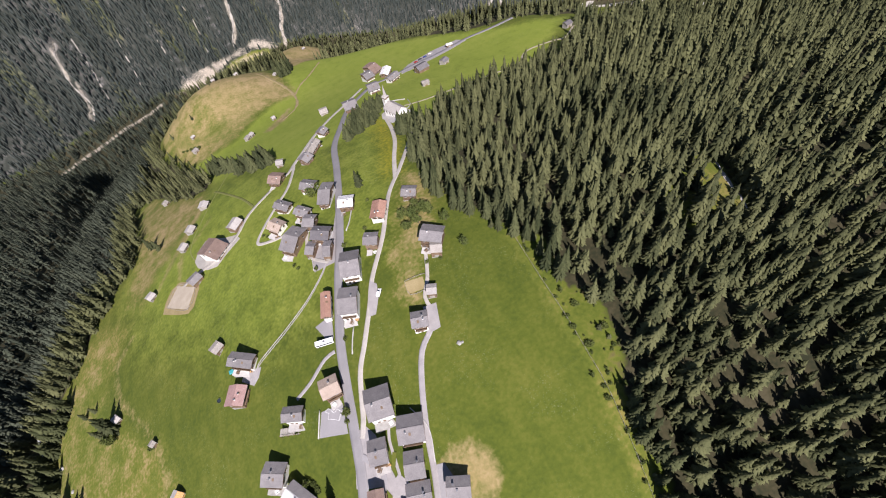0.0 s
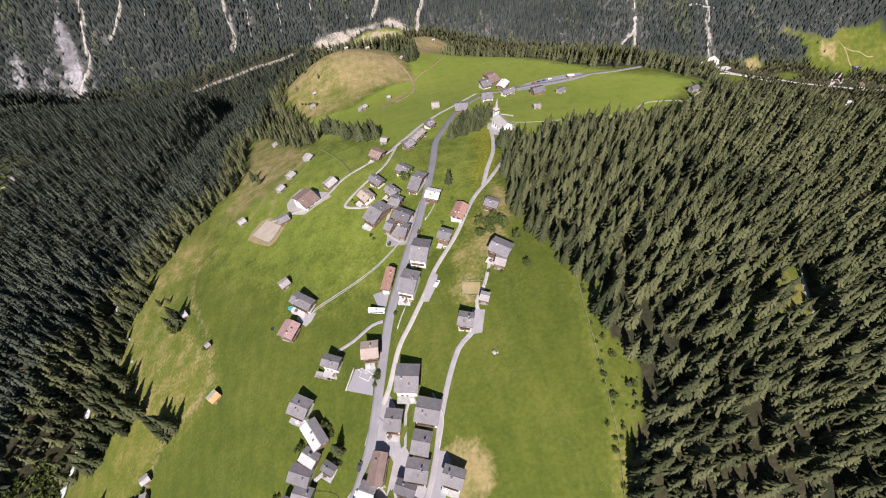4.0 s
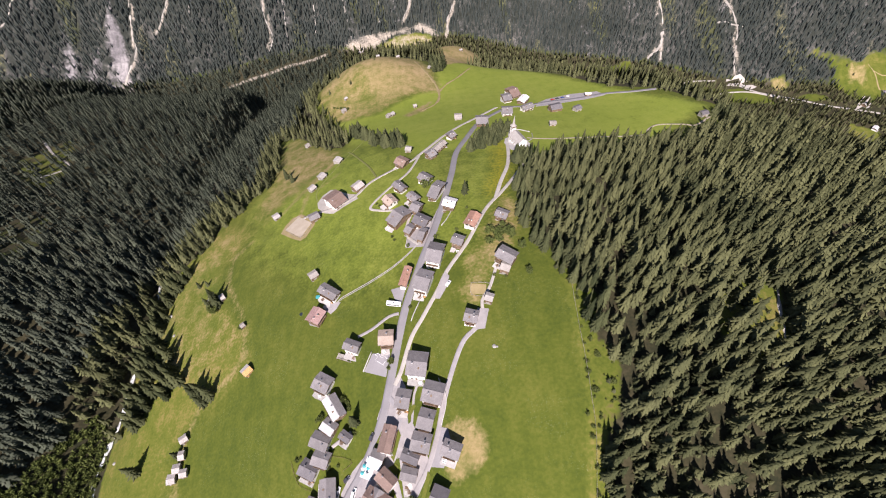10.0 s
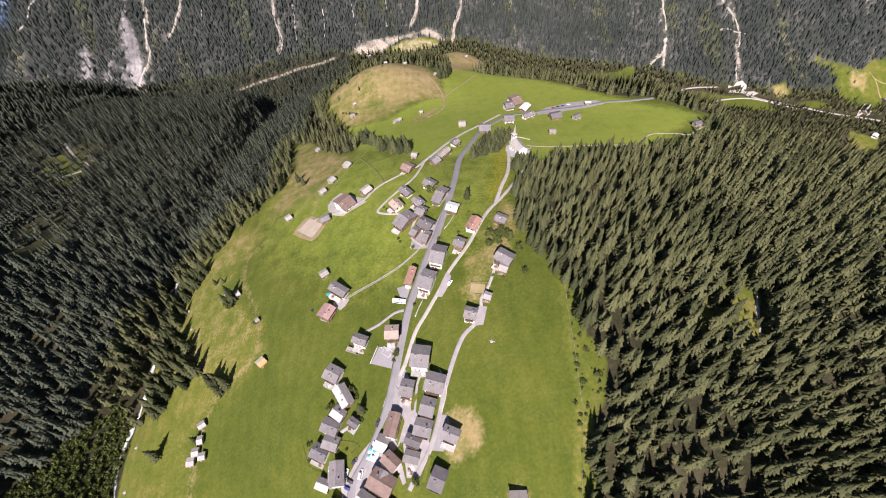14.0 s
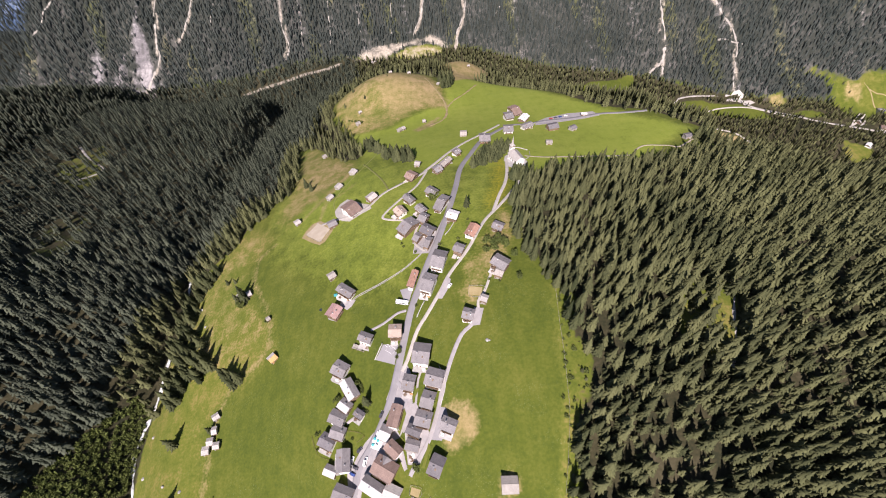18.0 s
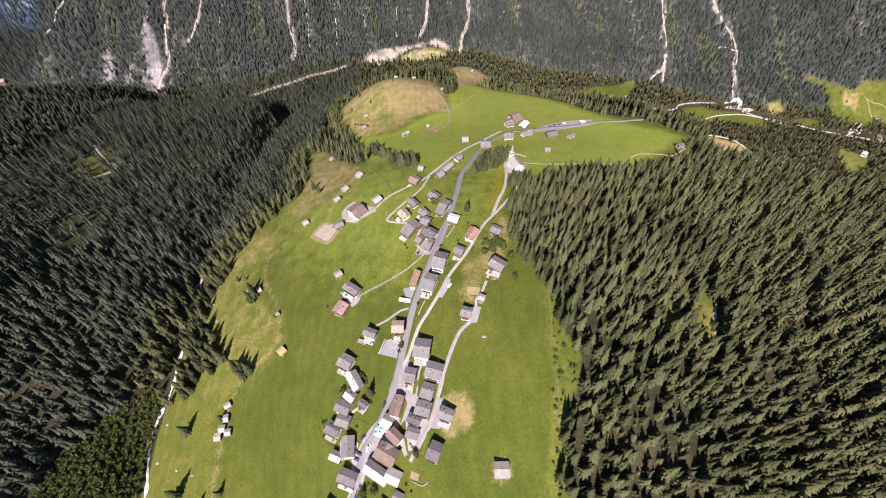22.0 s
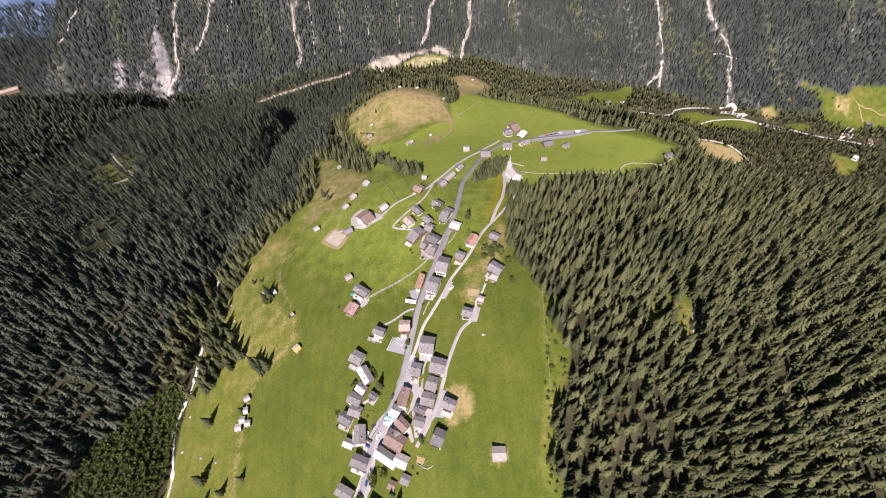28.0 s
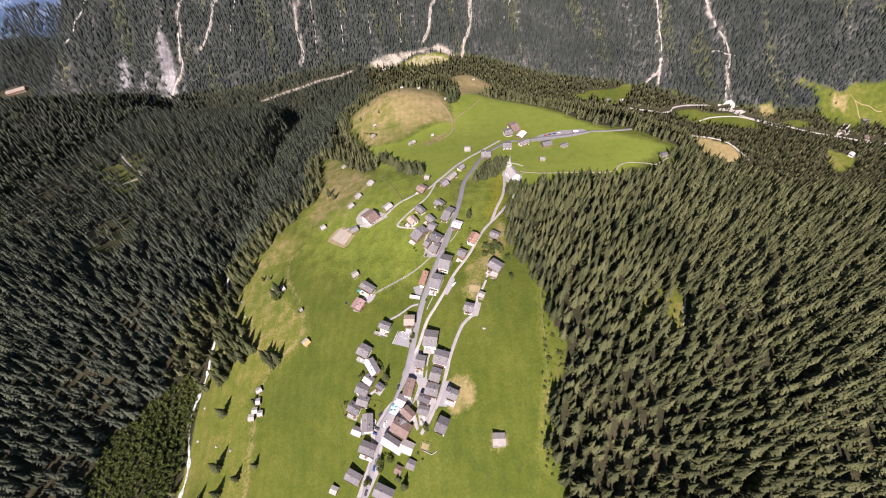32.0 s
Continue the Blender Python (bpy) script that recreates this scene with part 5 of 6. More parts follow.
STREAM_GROVES = [
    ([(-269, 229), (-241, 223), (-223, 196), (-216, 178), (-230, 174), (-255, 193), (-268, 214)], 6.5, (17, 27), "spruce in a grove between meadow and stream"),
    ([(-268, 192), (-262, 198), (-239, 176), (-240, 158), (-261, 161)], 6.5, (17, 26), "spruce in a grove between meadow and stream"),
    ([(-203, 175), (-188, 178), (-182, 164), (-191, 159)], 6.0, (17, 24), "spruce in a small clump on the pasture"),
    ([(-271, 222), (-259, 224), (-250, 258), (-245, 290), (-258, 292), (-270, 258)], 6.4, (19, 27), "spruce above the stream gorge"),
    ([(-266, 253), (-256, 268), (-240, 282), (-228, 290), (-240, 300), (-262, 285)], 6.5, (14, 22), "spruce above the stream gorge"),
    ([(13, 331), (23, 356), (33, 373), (48, 384), (64, 386), (61, 368), (50, 355), (45, 343), (30, 336)], 3.5, (8, 13), "young spruce on the bank below the church"),
]
FIELD_GROVES = [
    ([(45, 301), (50, 316), (58, 320), (62, 310), (55, 297), (48, 290)], 4.4, (11, 17), "young spruce on the bank below the church"),
    ([(-98, 452), (-78, 420), (-70, 424), (-90, 456)], 4.4, (13, 20), "spruce in a row along the field edge"),
    ([(-74, 404), (-56, 384), (-40, 373), (-36, 382), (-52, 394), (-68, 414)], 4.4, (14, 21), "spruce in a row along the field edge"),
    ([(243, 366), (262, 380), (268, 368), (258, 352)], 5.0, (13, 20), "spruce at the end of the upper field"),
    ([(10, 606), (22, 612), (30, 640), (24, 668), (8, 662), (6, 630)], 6.5, (14, 20), "spruce in a clump beside the dry hill"),
]
k = 0
for g, (outline, step, span, label) in enumerate(STREAM_GROVES + FIELD_GROVES):
    for gx, gy in fill(outline, step, 70 + g):
        spruce(float(gx), float(gy), span[0] + (k * 29 % 11) / 10 * (span[1] - span[0]), k, label, "spruces in groves", 1.9 if "row" in label or "church" in label else 1.4)
        k += 1
for gx, gy, tall in ((-239, 128, 21), (-223, 270, 10), (-207, 133, 13), (-233, 82, 22), (-198, 79, 14), (-214, 71, 15), (-229, 61, 17), (-244, 57, 16), (-262, 252, 14),
                     (3, 268, 15), (-158, 385, 16), (-149, 372, 14), (-112, 436, 12), (-200, 247, 21), (-196, 241, 23), (-203, 241, 19), (-214, 268, 9), (-78, 123, 16), (-66, 47, 15), (-71, 52, 12), (-134, 588, 9), (-103, 585, 8), (-122, 617, 10), (-70, 628, 5), (966, 866, 10), (975, 846, 9), (972, 812, 12), (966, 806, 10)):
    spruce(gx, gy, tall, k, broad=1.5)
    k += 1


# ---- broadleaf trees and bushes ----
def leaf_cloud(seed, lumps, leaves, leaf):
    """A crown of many small leaf tufts gathered in uneven lumps."""
    r = np.random.RandomState(seed)
    c = r.normal(0, 1, (lumps, 3))
    c /= np.linalg.norm(c, axis=1)[:, None]
    c *= r.uniform(0.35, 0.8, (lumps, 1)) * (1, 1, 0.8)
    which = r.randint(0, lumps, leaves)
    d = r.normal(0, 1, (leaves, 3))
    d /= np.linalg.norm(d, axis=1)[:, None]
    p = c[which] + d * r.uniform(0.2, 0.46, (leaves, 1))
    a, b = r.normal(0, 1, (leaves, 3)), r.normal(0, 1, (leaves, 3))
    v = np.stack([p + a * leaf, p + b * leaf, p - (a + b) * leaf * 0.6], 1).reshape(-1, 3)
    return v, np.arange(leaves * 3).reshape(-1, 3)


CLOUDS = []
for s in range(3):
    v, t = leaf_cloud(s, 14, 900, 0.085)
    me = raw_mesh("crown", v, t, [M_LEAF])
    bm = bmesh.new()
    bmesh.ops.create_cone(bm, cap_ends=True, segments=8, radius1=0.1, radius2=0.05, depth=1.4, matrix=Matrix.Translation((0, 0, -0.7)))
    for q in range(5):
        bmesh.ops.create_cone(bm, cap_ends=True, segments=5, radius1=0.045, radius2=0.015, depth=0.8, matrix=pose(0, 0, -0.2, 38, 0, q * 72 + s * 20) @ Matrix.Translation((0, 0, 0.4)))
    CLOUDS.append((me, mesh_of("trunk", bm, M_BARK)))


def broadleaf(x, y, radius, k, bush=False, words="low green garden bush beside a house", kin="bushes in gardens"):
    name, label = ("bush", words) if bush else ("broadleaf_tree", "green leafy tree between the village houses")
    root = thing(name, pose(x, y, ground(x, y) + radius * (0.45 if bush else 1.25), 0, 0, k * 57 % 360), label, "bush" if bush else "tree", kin if bush else "leafy trees in the village")
    root.scale = (radius, radius, radius)
    part("trunk", CLOUDS[k % 3][1], None, root)
    part("crown", CLOUDS[k % 3][0], None, root)


for k, (bx, by, br) in enumerate(((-25, 287, 3.6), (-21, 292, 3.2), (16, 218, 4.0), (11, 213, 3.2), (20, 222, 3.8), (25, 215, 3.4), (-41, 328, 2.6), (-85, 136, 2.4), (-99, 130, 2.6), (-48, 82, 2.4), (-55, 150, 2.2),
                                  (-84, 64, 3.8), (-77, 65, 3.4), (-95, 53, 3.2), (-199, 236, 4.6), (-167, 209, 2.2), (-84, 60, 2.8), (29, 205, 3.0), (28, 186, 2.6), (12, 222, 3.6), (23, 218, 4.2), (17, 213, 3.4))):
    broadleaf(bx, by, br, k)
GARDEN_BUSHES = [(-8, 231, 1.5), (-22, 229, 1.7), (-51, 240, 1.4), (-49, 236, 1.3), (2, 251, 1.3), (-40, 227, 1.5), (-57, 147, 1.5), (-42, 180, 1.4), (-49, 93, 1.2), (-100, 143, 1.4),
                (-98, 141, 1.2), (-36, 270, 1.4), (-60, 278, 1.4), (-62, 282, 1.2), (-112, 113, 1.3), (-110, 108, 1.4), (-113, 103, 1.2), (9, 188, 1.3), (15, 186, 1.2), (-106, 196, 1.1),
                (-81, 158, 1.1), (-55, 66, 1.3), (-52, 62, 1.1), (-88, 104, 1.3)]
HOUSE_BUSHES = [(-102, 130, 1.3), (-101, 145, 1.55), (-82, 135, 1.8), (-81, 131, 2.05), (-100, 121, 1.3), (-112, 108, 1.55), (-94, 104, 1.8), (-48, 81, 2.05), (-80, 70, 1.3), (-73, 69, 1.55),
                (-114, 112, 1.8), (-111, 105, 2.05), (-84, 117, 1.3), (-78, 118, 1.55), (-96, 82, 1.8), (-58, 105, 2.05)]
for k, (bx, by, br) in enumerate(GARDEN_BUSHES + HOUSE_BUSHES):
    broadleaf(bx, by, br, k, True)
rim_rng = random.Random(12)
for k in range(26):
    s = k / 25 * (len(FOREST_RIM) - 1.001)
    (ax, ay), (bx, by) = FOREST_RIM[int(s)], FOREST_RIM[int(s) + 1]
    u = s - int(s)
    broadleaf(ax + (bx - ax) * u + rim_rng.uniform(0.5, 4.5), ay + (by - ay) * u + rim_rng.uniform(-3, 3), rim_rng.uniform(0.7, 1.7), k, True, "low leafy bush along the forest edge", "bushes along the forest")
for k, (gx, gy) in enumerate(fill(EDGE_SCRUB, 6.2, 95)):
    broadleaf(float(gx), float(gy), rim_rng.choice((0.5, 0.6, 0.9, 1.3, 2.1)), k, True, "low leafy bush in scrub beside the forest", "bushes along the forest")
for k, (gx, gy) in enumerate(fill(CLEARINGS[0], 5.0, 96)[:30]):
    broadleaf(float(gx), float(gy), rim_rng.uniform(0.7, 1.6), k, True, "low light green bush in a forest clearing", "bushes in the clearing")
for k, (gx, gy) in enumerate(((-122, 548), (-117, 545), (-112, 541), (-126, 552), (-107, 538))):
    broadleaf(gx, gy, 2.0 + k % 3 * 0.4, k, True, "dark green bush on the hill pasture", "bushes on the hill")
for k in range(14):
    gx, gy = -443 + rim_rng.uniform(-26, 26), 325 + rim_rng.uniform(-26, 26)
    broadleaf(gx, gy, rim_rng.uniform(1.6, 3.0), k, True, "light green bush in a forest glade", "bushes in the glade")
# scrub on the gorge's far bank
p = fill(SHRUBS, 3.0, 90)
vs, ts = [], []
for i, (sx, sy) in enumerate(p):
    v, t = leaf_cloud(100 + i % 7, 7, 80, 0.2)
    s = 1.5 + (i * 13 % 10) * 0.2
    ts.append(t + sum(map(len, vs)))
    vs.append(v * s + (sx, sy, ground(sx, sy) + 0.6 * s))
tagged(new("scrub", raw_mesh("scrub", np.concatenate(vs), np.concatenate(ts), [M_LEAF])), "green alder scrub on the stream bank", "scrub", kind="stuff")

# ---- yards and paved ground ----
pad("yard", [(-71.5, 149), (-66, 158), (-55.5, 154.5), (-58.5, 142.5)], M_ASPHALT, "grey paved yard beside a large house", "yard", 0.3)
pad("yard", [(-98, 203), (-87, 199), (-90, 195), (-94, 193), (-100, 200)], M_PAVING, "pale paved yard between two farmhouses", "yard")
pad("yard", [(-4, 169), (2, 167), (-2, 156), (-8, 156.5)], M_PAVING, "pale concrete yard beside a farmhouse", "yard", 0.3)
pad("square", [(-80, 100), (-71, 107), (-62, 108), (-54, 103), (-65, 93), (-73, 85), (-84, 80), (-87, 91)], M_PAVING, "grey paved village square", "square", 0.16)
pad("yard", [(-54, 103), (-53, 114), (-46, 117), (-42, 107), (-38, 95), (-46, 83), (-53, 84)], M_PAVING, "pale paved ground between close-set houses", "yard", 0.16)
pad("yard", [(-92, 88), (-79, 92), (-74, 85), (-82, 76), (-86, 58), (-95, 44), (-104, 45), (-91, 72)], M_PAVING, "grey paved ground along the village street", "yard", 0.14)
pad("yard", [(-39, 249), (-24, 243), (-17, 258), (-14, 259), (-20, 234), (-30, 223), (-42, 226)], M_PAVING, "pale paved ground between old houses", "yard", 0.16)
pad("yard", [(-113, 304), (-115, 313), (-111, 322), (-104, 327), (-98, 322), (-88, 311), (-80, 305), (-78, 298), (-88, 294), (-98, 289), (-106, 294)], M_GRAVEL, "pale yard round the large farmhouse", "yard", 0.16)
pad("yard", [(48, 342), (51, 352), (58, 357), (66, 348), (69, 336), (65, 326), (56, 322), (50, 327)], M_CONCRETE, "pale paved churchyard round the white church", "churchyard", 0.2)
pad("car_park", [(104, 438), (110, 450), (122, 459), (150, 466), (180, 463), (184, 449), (160, 444), (138, 441.5), (118, 438)], M_PAVING, "pale grey asphalt car park beside the road", "car park", 0.16)
pad("ground_border", [(-146, 291), (-143, 299), (-137, 306), (-129, 306), (-113.5, 290), (-114, 284), (-120, 273), (-125, 271.5), (-133, 278)], M_EARTH, "brown earth border round the riding ground", "border", 0.15)
pad("riding_ground", [(-142, 293), (-131, 304), (-117, 288), (-125, 275)], M_SAND, "tan sandy riding ground", "riding ground", 0.3)
pad("yard", [(-53, 196), (-49.5, 183), (-47, 184), (-43, 196)], M_ASPHALT, "grey roadside parking strip", "yard", 0.14)
laid("stream", [(qx + 5 * math.sin(qx / 21), qy + 4 * math.sin(qx / 33)) for qx, qy in spline(VALLEY_RIVER, 18)], 4.5, M_GRAVEL, "pale gravelly river in the valley floor", "river", lift=0.6, ragged=0.3)
laid("road", [(649, 850), (684, 859), (737, 856), (772, 841), (830, 800)], 3.5, M_GRAVEL, "pale valley road along the mountain foot", "road", lift=0.6)
laid("track", [(171, 176), (166, 163), (157, 147), (149, 130), (138, 112)], 1.6, M_GRAVEL, "dusty forest track through a clearing", "track", lift=0.15, ragged=0.6)


pad("yard", [(-56, 141), (-50, 140), (-48, 135), (-48, 122), (-48, 115), (-51, 104), (-55, 101), (-53, 116), (-60, 119), (-65, 122)], M_PAVING, "grey paved ground where the lane meets the street", "yard", 0.17)
pad("yard", [(-28, 110), (-27, 103), (-32, 93), (-40, 95), (-35, 103), (-31, 111)], M_ASPHALT, "grey paved forecourt beside the upper lane", "yard", 0.15)
laid("painted_line", [(-64.6, 157.2), (-63.0, 155.2), (-64.4, 153.4), (-61.8, 151.4), (-59.9, 149.6), (-58.5, 151.4), (-57.2, 152.1), (-58.8, 154.3), (-60.7, 153.8), (-62.2, 157.2), (-64.6, 157.2)], 0.15, M_WHITE, "white painted zigzag outline on a paved yard", "marking", lift=0.36)
laid("road", [(610, 800), (650, 788), (682, 768), (697, 736), (705, 700)], 4.0, M_GRAVEL, "pale road above a yellow field in the valley", "road", lift=0.6)
laid("road", [(1011, 861), (1017, 837), (1018, 809), (1026, 790), (1040, 778), (1057, 764)], 1.7, M_EARTH, "pale road across a valley meadow", "road", lift=0.6)
laid("road", [(1017, 843), (1028, 830), (1040, 824), (1052, 808), (1062, 804)], 1.4, M_EARTH, "pale road across a valley meadow", "road", lift=0.6)
pad("gravel_bank", [(712, 884), (736, 905), (748, 905), (775, 868), (760, 862), (735, 878)], M_GRAVEL, "pale gravel fan at the foot of a gully", "gravel bank", 0.5, 6)
pad("gravel_bank", [(933, 752), (954, 774), (981, 797), (996, 792), (970, 770)], M_GRAVEL, "pale gravel bank in the valley", "gravel bank", 0.5, 6)
pad("terrace", [(-52.0, 89.0), (-49.0, 90.6), (-48, 87), (-50.4, 84), (-52.6, 85.2)], M_CONCRETE, "small pale terrace beside the upper lane", "terrace", 0.34)
pad("yard", [(-62, 118), (-50.7, 114.4), (-52.2, 105.6), (-57, 99.5), (-53.4, 82), (-55.4, 81), (-61, 97)], M_PAVING, "grey paved ground between close-set houses", "yard", 0.18)
pad("garden_plot", [(-51.5, 72.7), (-46.3, 70.4), (-48, 66.8), (-52.8, 69)], M_EARTH, "small kitchen garden with bare soil", "garden", 0.12, 1.5)
plot = [(-5.4, 185.8), (3.3, 182.9), (1.8, 176.4), (-6.8, 179.3)]
pad("garden_plot", plot, M_EARTH, "small fenced vegetable plot with bare soil", "garden", 0.12, 1.5)
pad("yard", [(-23, 192), (-19, 198.5), (-16.8, 194.5), (-19.5, 187), (-24, 180.5), (-27, 181.5)], M_PAVING, "pale gravelled parking place beside the lane", "yard", 0.26)

pad("lawn", [(-61.0, 117.8), (-68.4, 107.4), (-65.7, 105.4), (-58.4, 116.0)], M_LAWN, "narrow strip of lawn between houses and lane", "lawn", 0.42, 1.5)
pad("lawn", [(-53.4, 114.7), (-58.3, 102.6), (-57.0, 100.3), (-52.3, 111.5)], M_LAWN, "narrow strip of lawn between houses and lane", "lawn", 0.42, 1.5)
pad("lawn", [(-44.7, 124.9), (-48.1, 119.6), (-46.8, 118.7), (-43.1, 124.0)], M_LAWN, "narrow strip of lawn between houses and lane", "lawn", 0.42, 1.5)
pad("lawn", [(-56.1, 99.3), (-60.3, 98.1), (-56.4, 93.8), (-54.6, 97.6)], M_LAWN, "narrow strip of lawn between houses and lane", "lawn", 0.42, 1.5)
pad("lawn", [(-40.0, 93.2), (-44.8, 81.3), (-43.3, 80.5), (-38.7, 90.8)], M_LAWN, "narrow strip of lawn between houses and lane", "lawn", 0.42, 1.5)


# ---- fences and walls ----
def fence(points, gap, label, tall=1.1, mat=None):
    c = spline(points, gap)
    x0, y0 = c[0]
    z0 = ground(x0, y0)
    root = thing("fence", pose(x0, y0, z0), label, "fence")
    post = mesh_of("post", box(-0.07, 0.07, -0.07, 0.07, -0.4, tall, 0.015), mat or M_GREYWOOD)
    for i, (qx, qy) in enumerate(c):
        part("post", post, None, root).location = (qx - x0, qy - y0, ground(qx, qy) - z0)
        if i:
            a, b = Vector((*c[i - 1], ground(*c[i - 1]))), Vector((qx, qy, ground(qx, qy)))
            d = b - a
            for h in (0.45, 0.9):
                bm = box(0, d.length, -0.025, 0.025, -0.05, 0.05)
                rail = part("rail", bm, mat or M_GREYWOOD, root)
                rail.matrix_local = Matrix.Translation(a - Vector((x0, y0, z0 - h))) @ d.to_track_quat("X", "Z").to_matrix().to_4x4()


fence([(50, 178), (46, 150), (44, 131), (41.5, 112), (39.5, 98), (34, 76), (29, 58)], 4.0, "grey wooden post-and-rail fence along the forest edge")
fence([(-142, 293), (-131, 304), (-117, 288), (-125, 275), (-142, 293)], 4.0, "wooden fence round the sandy riding ground")
fence([(-5, 186), (5, 183), (3, 176), (-6, 178), (-5, 186)], 2.6, "wooden fence round a small garden plot")
fence([(-51.9, 73.4), (-45.5, 70.9), (-47.7, 66.2), (-53.2, 68.8), (-51.9, 73.4)], 2.2, "weathered fence round a small kitchen garden")
fence([(-93.5, 110), (-84, 107), (-80, 104), (-85, 101.5)], 2.2, "low wooden fence round a garden lawn", 0.9, M_TIMBER)
fence([(-118, 112), (-113, 100), (-104, 95)], 2.4, "wooden garden fence beside the houses", 1.0, M_TIMBER)


def low_wall(points, label, tall=0.9, thick=0.35, mat=None):
    c = spline(points, 2.0)
    t = np.gradient(c, axis=0)
    t /= np.linalg.norm(t, axis=1)[:, None]
    n = np.stack([-t[:, 1], t[:, 0]], 1) * thick / 2
    z = height(c[:, 0], c[:, 1])
    v = np.stack([np.column_stack([c - n, z - 0.6]), np.column_stack([c - n, z + tall]), np.column_stack([c + n, z + tall]), np.column_stack([c + n, z - 0.6])], 1).reshape(-1, 3)
    tris = []
    for i in range(len(c) - 1):
        for j in range(4):
            a, b = i * 4 + j, i * 4 + (j + 1) % 4
            tris += [(a, b, b + 4), (a, b + 4, a + 4)]
    e = (len(c) - 1) * 4
    tris += [(0, 3, 2), (0, 2, 1), (e, e + 1, e + 2), (e, e + 2, e + 3)]
    return tagged(new("garden_wall", raw_mesh("garden_wall", v, tris, [mat or M_CONCRETE])), label, "wall", "low walls")


low_wall([(-36, 182), (-39, 177), (-42, 171)], "low pale wall beside a garden path", 0.9, 0.4, M_CONCRETE)
low_wall([(54, 348), (57, 364), (66, 372), (76, 363)], "low pale churchyard wall", 0.9, 0.35, M_STONE)
low_wall([(57, 337), (66, 339), (74, 347), (77, 360)], "low pale churchyard wall", 0.9, 0.35, M_STONE)
low_wall([(-72, 149), (-66.5, 159)], "pale concrete retaining wall of a yard", 1.0)
low_wall([(-8, 252), (-13, 243), (-17, 238)], "pale wall beside the village street", 1.0)
low_wall([(-52, 68), (-45, 64), (-41, 66)], "pale garden wall beside a shed", 0.8)
low_wall([(-33, 250), (-39, 238), (-42, 227)], "pale garden wall along the houses", 0.9)
low_wall([(-30, 135), (-27, 124), (-31, 112)], "pale wall along the narrow lane", 0.8)


# ---- cars ----
def wheel_mesh(kind):
    bm = bmesh.new()
    if kind == "tyre":
        bmesh.ops.create_cone(bm, cap_ends=True, segments=14, radius1=0.32, radius2=0.32, depth=0.2, matrix=pose(0, 0, 0, 90, 0, 0))
        return mesh_of("tyre", bm, M_RUBBER)
    bmesh.ops.create_cone(bm, cap_ends=True, segments=10, radius1=0.19, radius2=0.19, depth=0.22, matrix=pose(0, 0, 0, 90, 0, 0))
    return mesh_of("rim", bm, M_METAL)


TYRE, RIM = wheel_mesh("tyre"), wheel_mesh("rim")


def car(x, y, rot, mat, colour, van=False):
    m = pose(x, y, ground(x, y) + 0.24, 0, 0, rot)
    d = Vector((math.cos(radians(rot)), math.sin(radians(rot))))
    slope = math.degrees(math.atan((ground(x + 2 * d.x, y + 2 * d.y) - ground(x - 2 * d.x, y - 2 * d.y)) / 4))
    side = math.degrees(math.atan((ground(x - d.y, y + d.x) - ground(x + d.y, y - d.x)) / 2))
    m = m @ pose(0, 0, 0, side, -slope, 0)
    root = thing("van" if van else "car", m, f"{colour} parked {'van' if van else 'car'} in the village", "van" if van else "car", "parked vehicles")
    l, h = (5.4, 2.1) if van else (4.3, 1.45)
    low = [(-l / 2, 0.3), (l / 2, 0.3), (l / 2, 0.72), (l / 2 - 0.9, 0.92), (-l / 2 + 0.1, 0.95)]
    cab = [(-l / 2 + 0.15, 0.95), (l / 2 - 1.0, 0.93), (l / 2 - 1.7, h), (-l / 2 + (0.2 if van else 0.7), h)]

    def side_view(o, w):
        bm = prism(o, -w, w)
        bmesh.ops.rotate(bm, verts=bm.verts[:], cent=(0, 0, 0), matrix=Matrix.Rotation(radians(-90), 3, "Z"))
        bmesh.ops.bevel(bm, geom=bm.edges[:], offset=0.06, segments=2, affect="EDGES")
        bmesh.ops.recalc_face_normals(bm, faces=bm.faces[:])
        return bm

    body = part("body", side_view(low, 0.87), mat, root)
    part("cabin", side_view(cab, 0.76), mat, root)
    part("windscreen", box(l / 2 - 1.62, l / 2 - 1.12, -0.62, 0.62, 1.0, h - 0.12), M_GLASS, root)
    for s in (-1, 1):
        part("side_window", box(-l / 2 + 0.75, l / 2 - 1.75, s * 0.76 - 0.02, s * 0.76 + 0.02, 1.02, h - 0.14), M_GLASS, root)
        part("headlight", box(l / 2 - 0.06, l / 2 + 0.02, s * 0.6 - 0.16, s * 0.6 + 0.16, 0.56, 0.7), M_WHITE, root)
        part("tail_light", box(-l / 2 - 0.02, -l / 2 + 0.06, s * 0.65 - 0.12, s * 0.65 + 0.12, 0.62, 0.84), M_RED, root)
        for q in (-l / 2 + 0.85, l / 2 - 0.8):
            w = part("wheel", TYRE, None, root)
            w.location = (q, s * 0.78, 0.32)
            part("rim", RIM, None, w)


for args in ((-79, 90, 70, M_WHITE, "white", True), (-83, 97, 35, M_CARGREY, "dark grey"), (-88, 92, 70, M_WHITE, "white", True), (-90, 70, 75, M_CARGREY, "dark grey"), (-68, 114, 60, M_CARGREY, "dark grey"),
             (-18, 189, 50, M_WHITE, "white"), (133, 455, 8, M_CARGREY, "dark grey"), (139, 456, 8, M_BLUE, "dark blue"), (146, 458, 8, M_WHITE, "white"), (127, 453, 8, M_RED, "red"), (-86, 88, 150, M_CARGREY, "dark grey"),
             (-88, 85, 150, M_BLUE, "dark blue"), (-96, 47, 70, M_CARGREY, "dark grey"), (-89, 62, 75, M_BLUE, "dark blue")):
    car(*args)


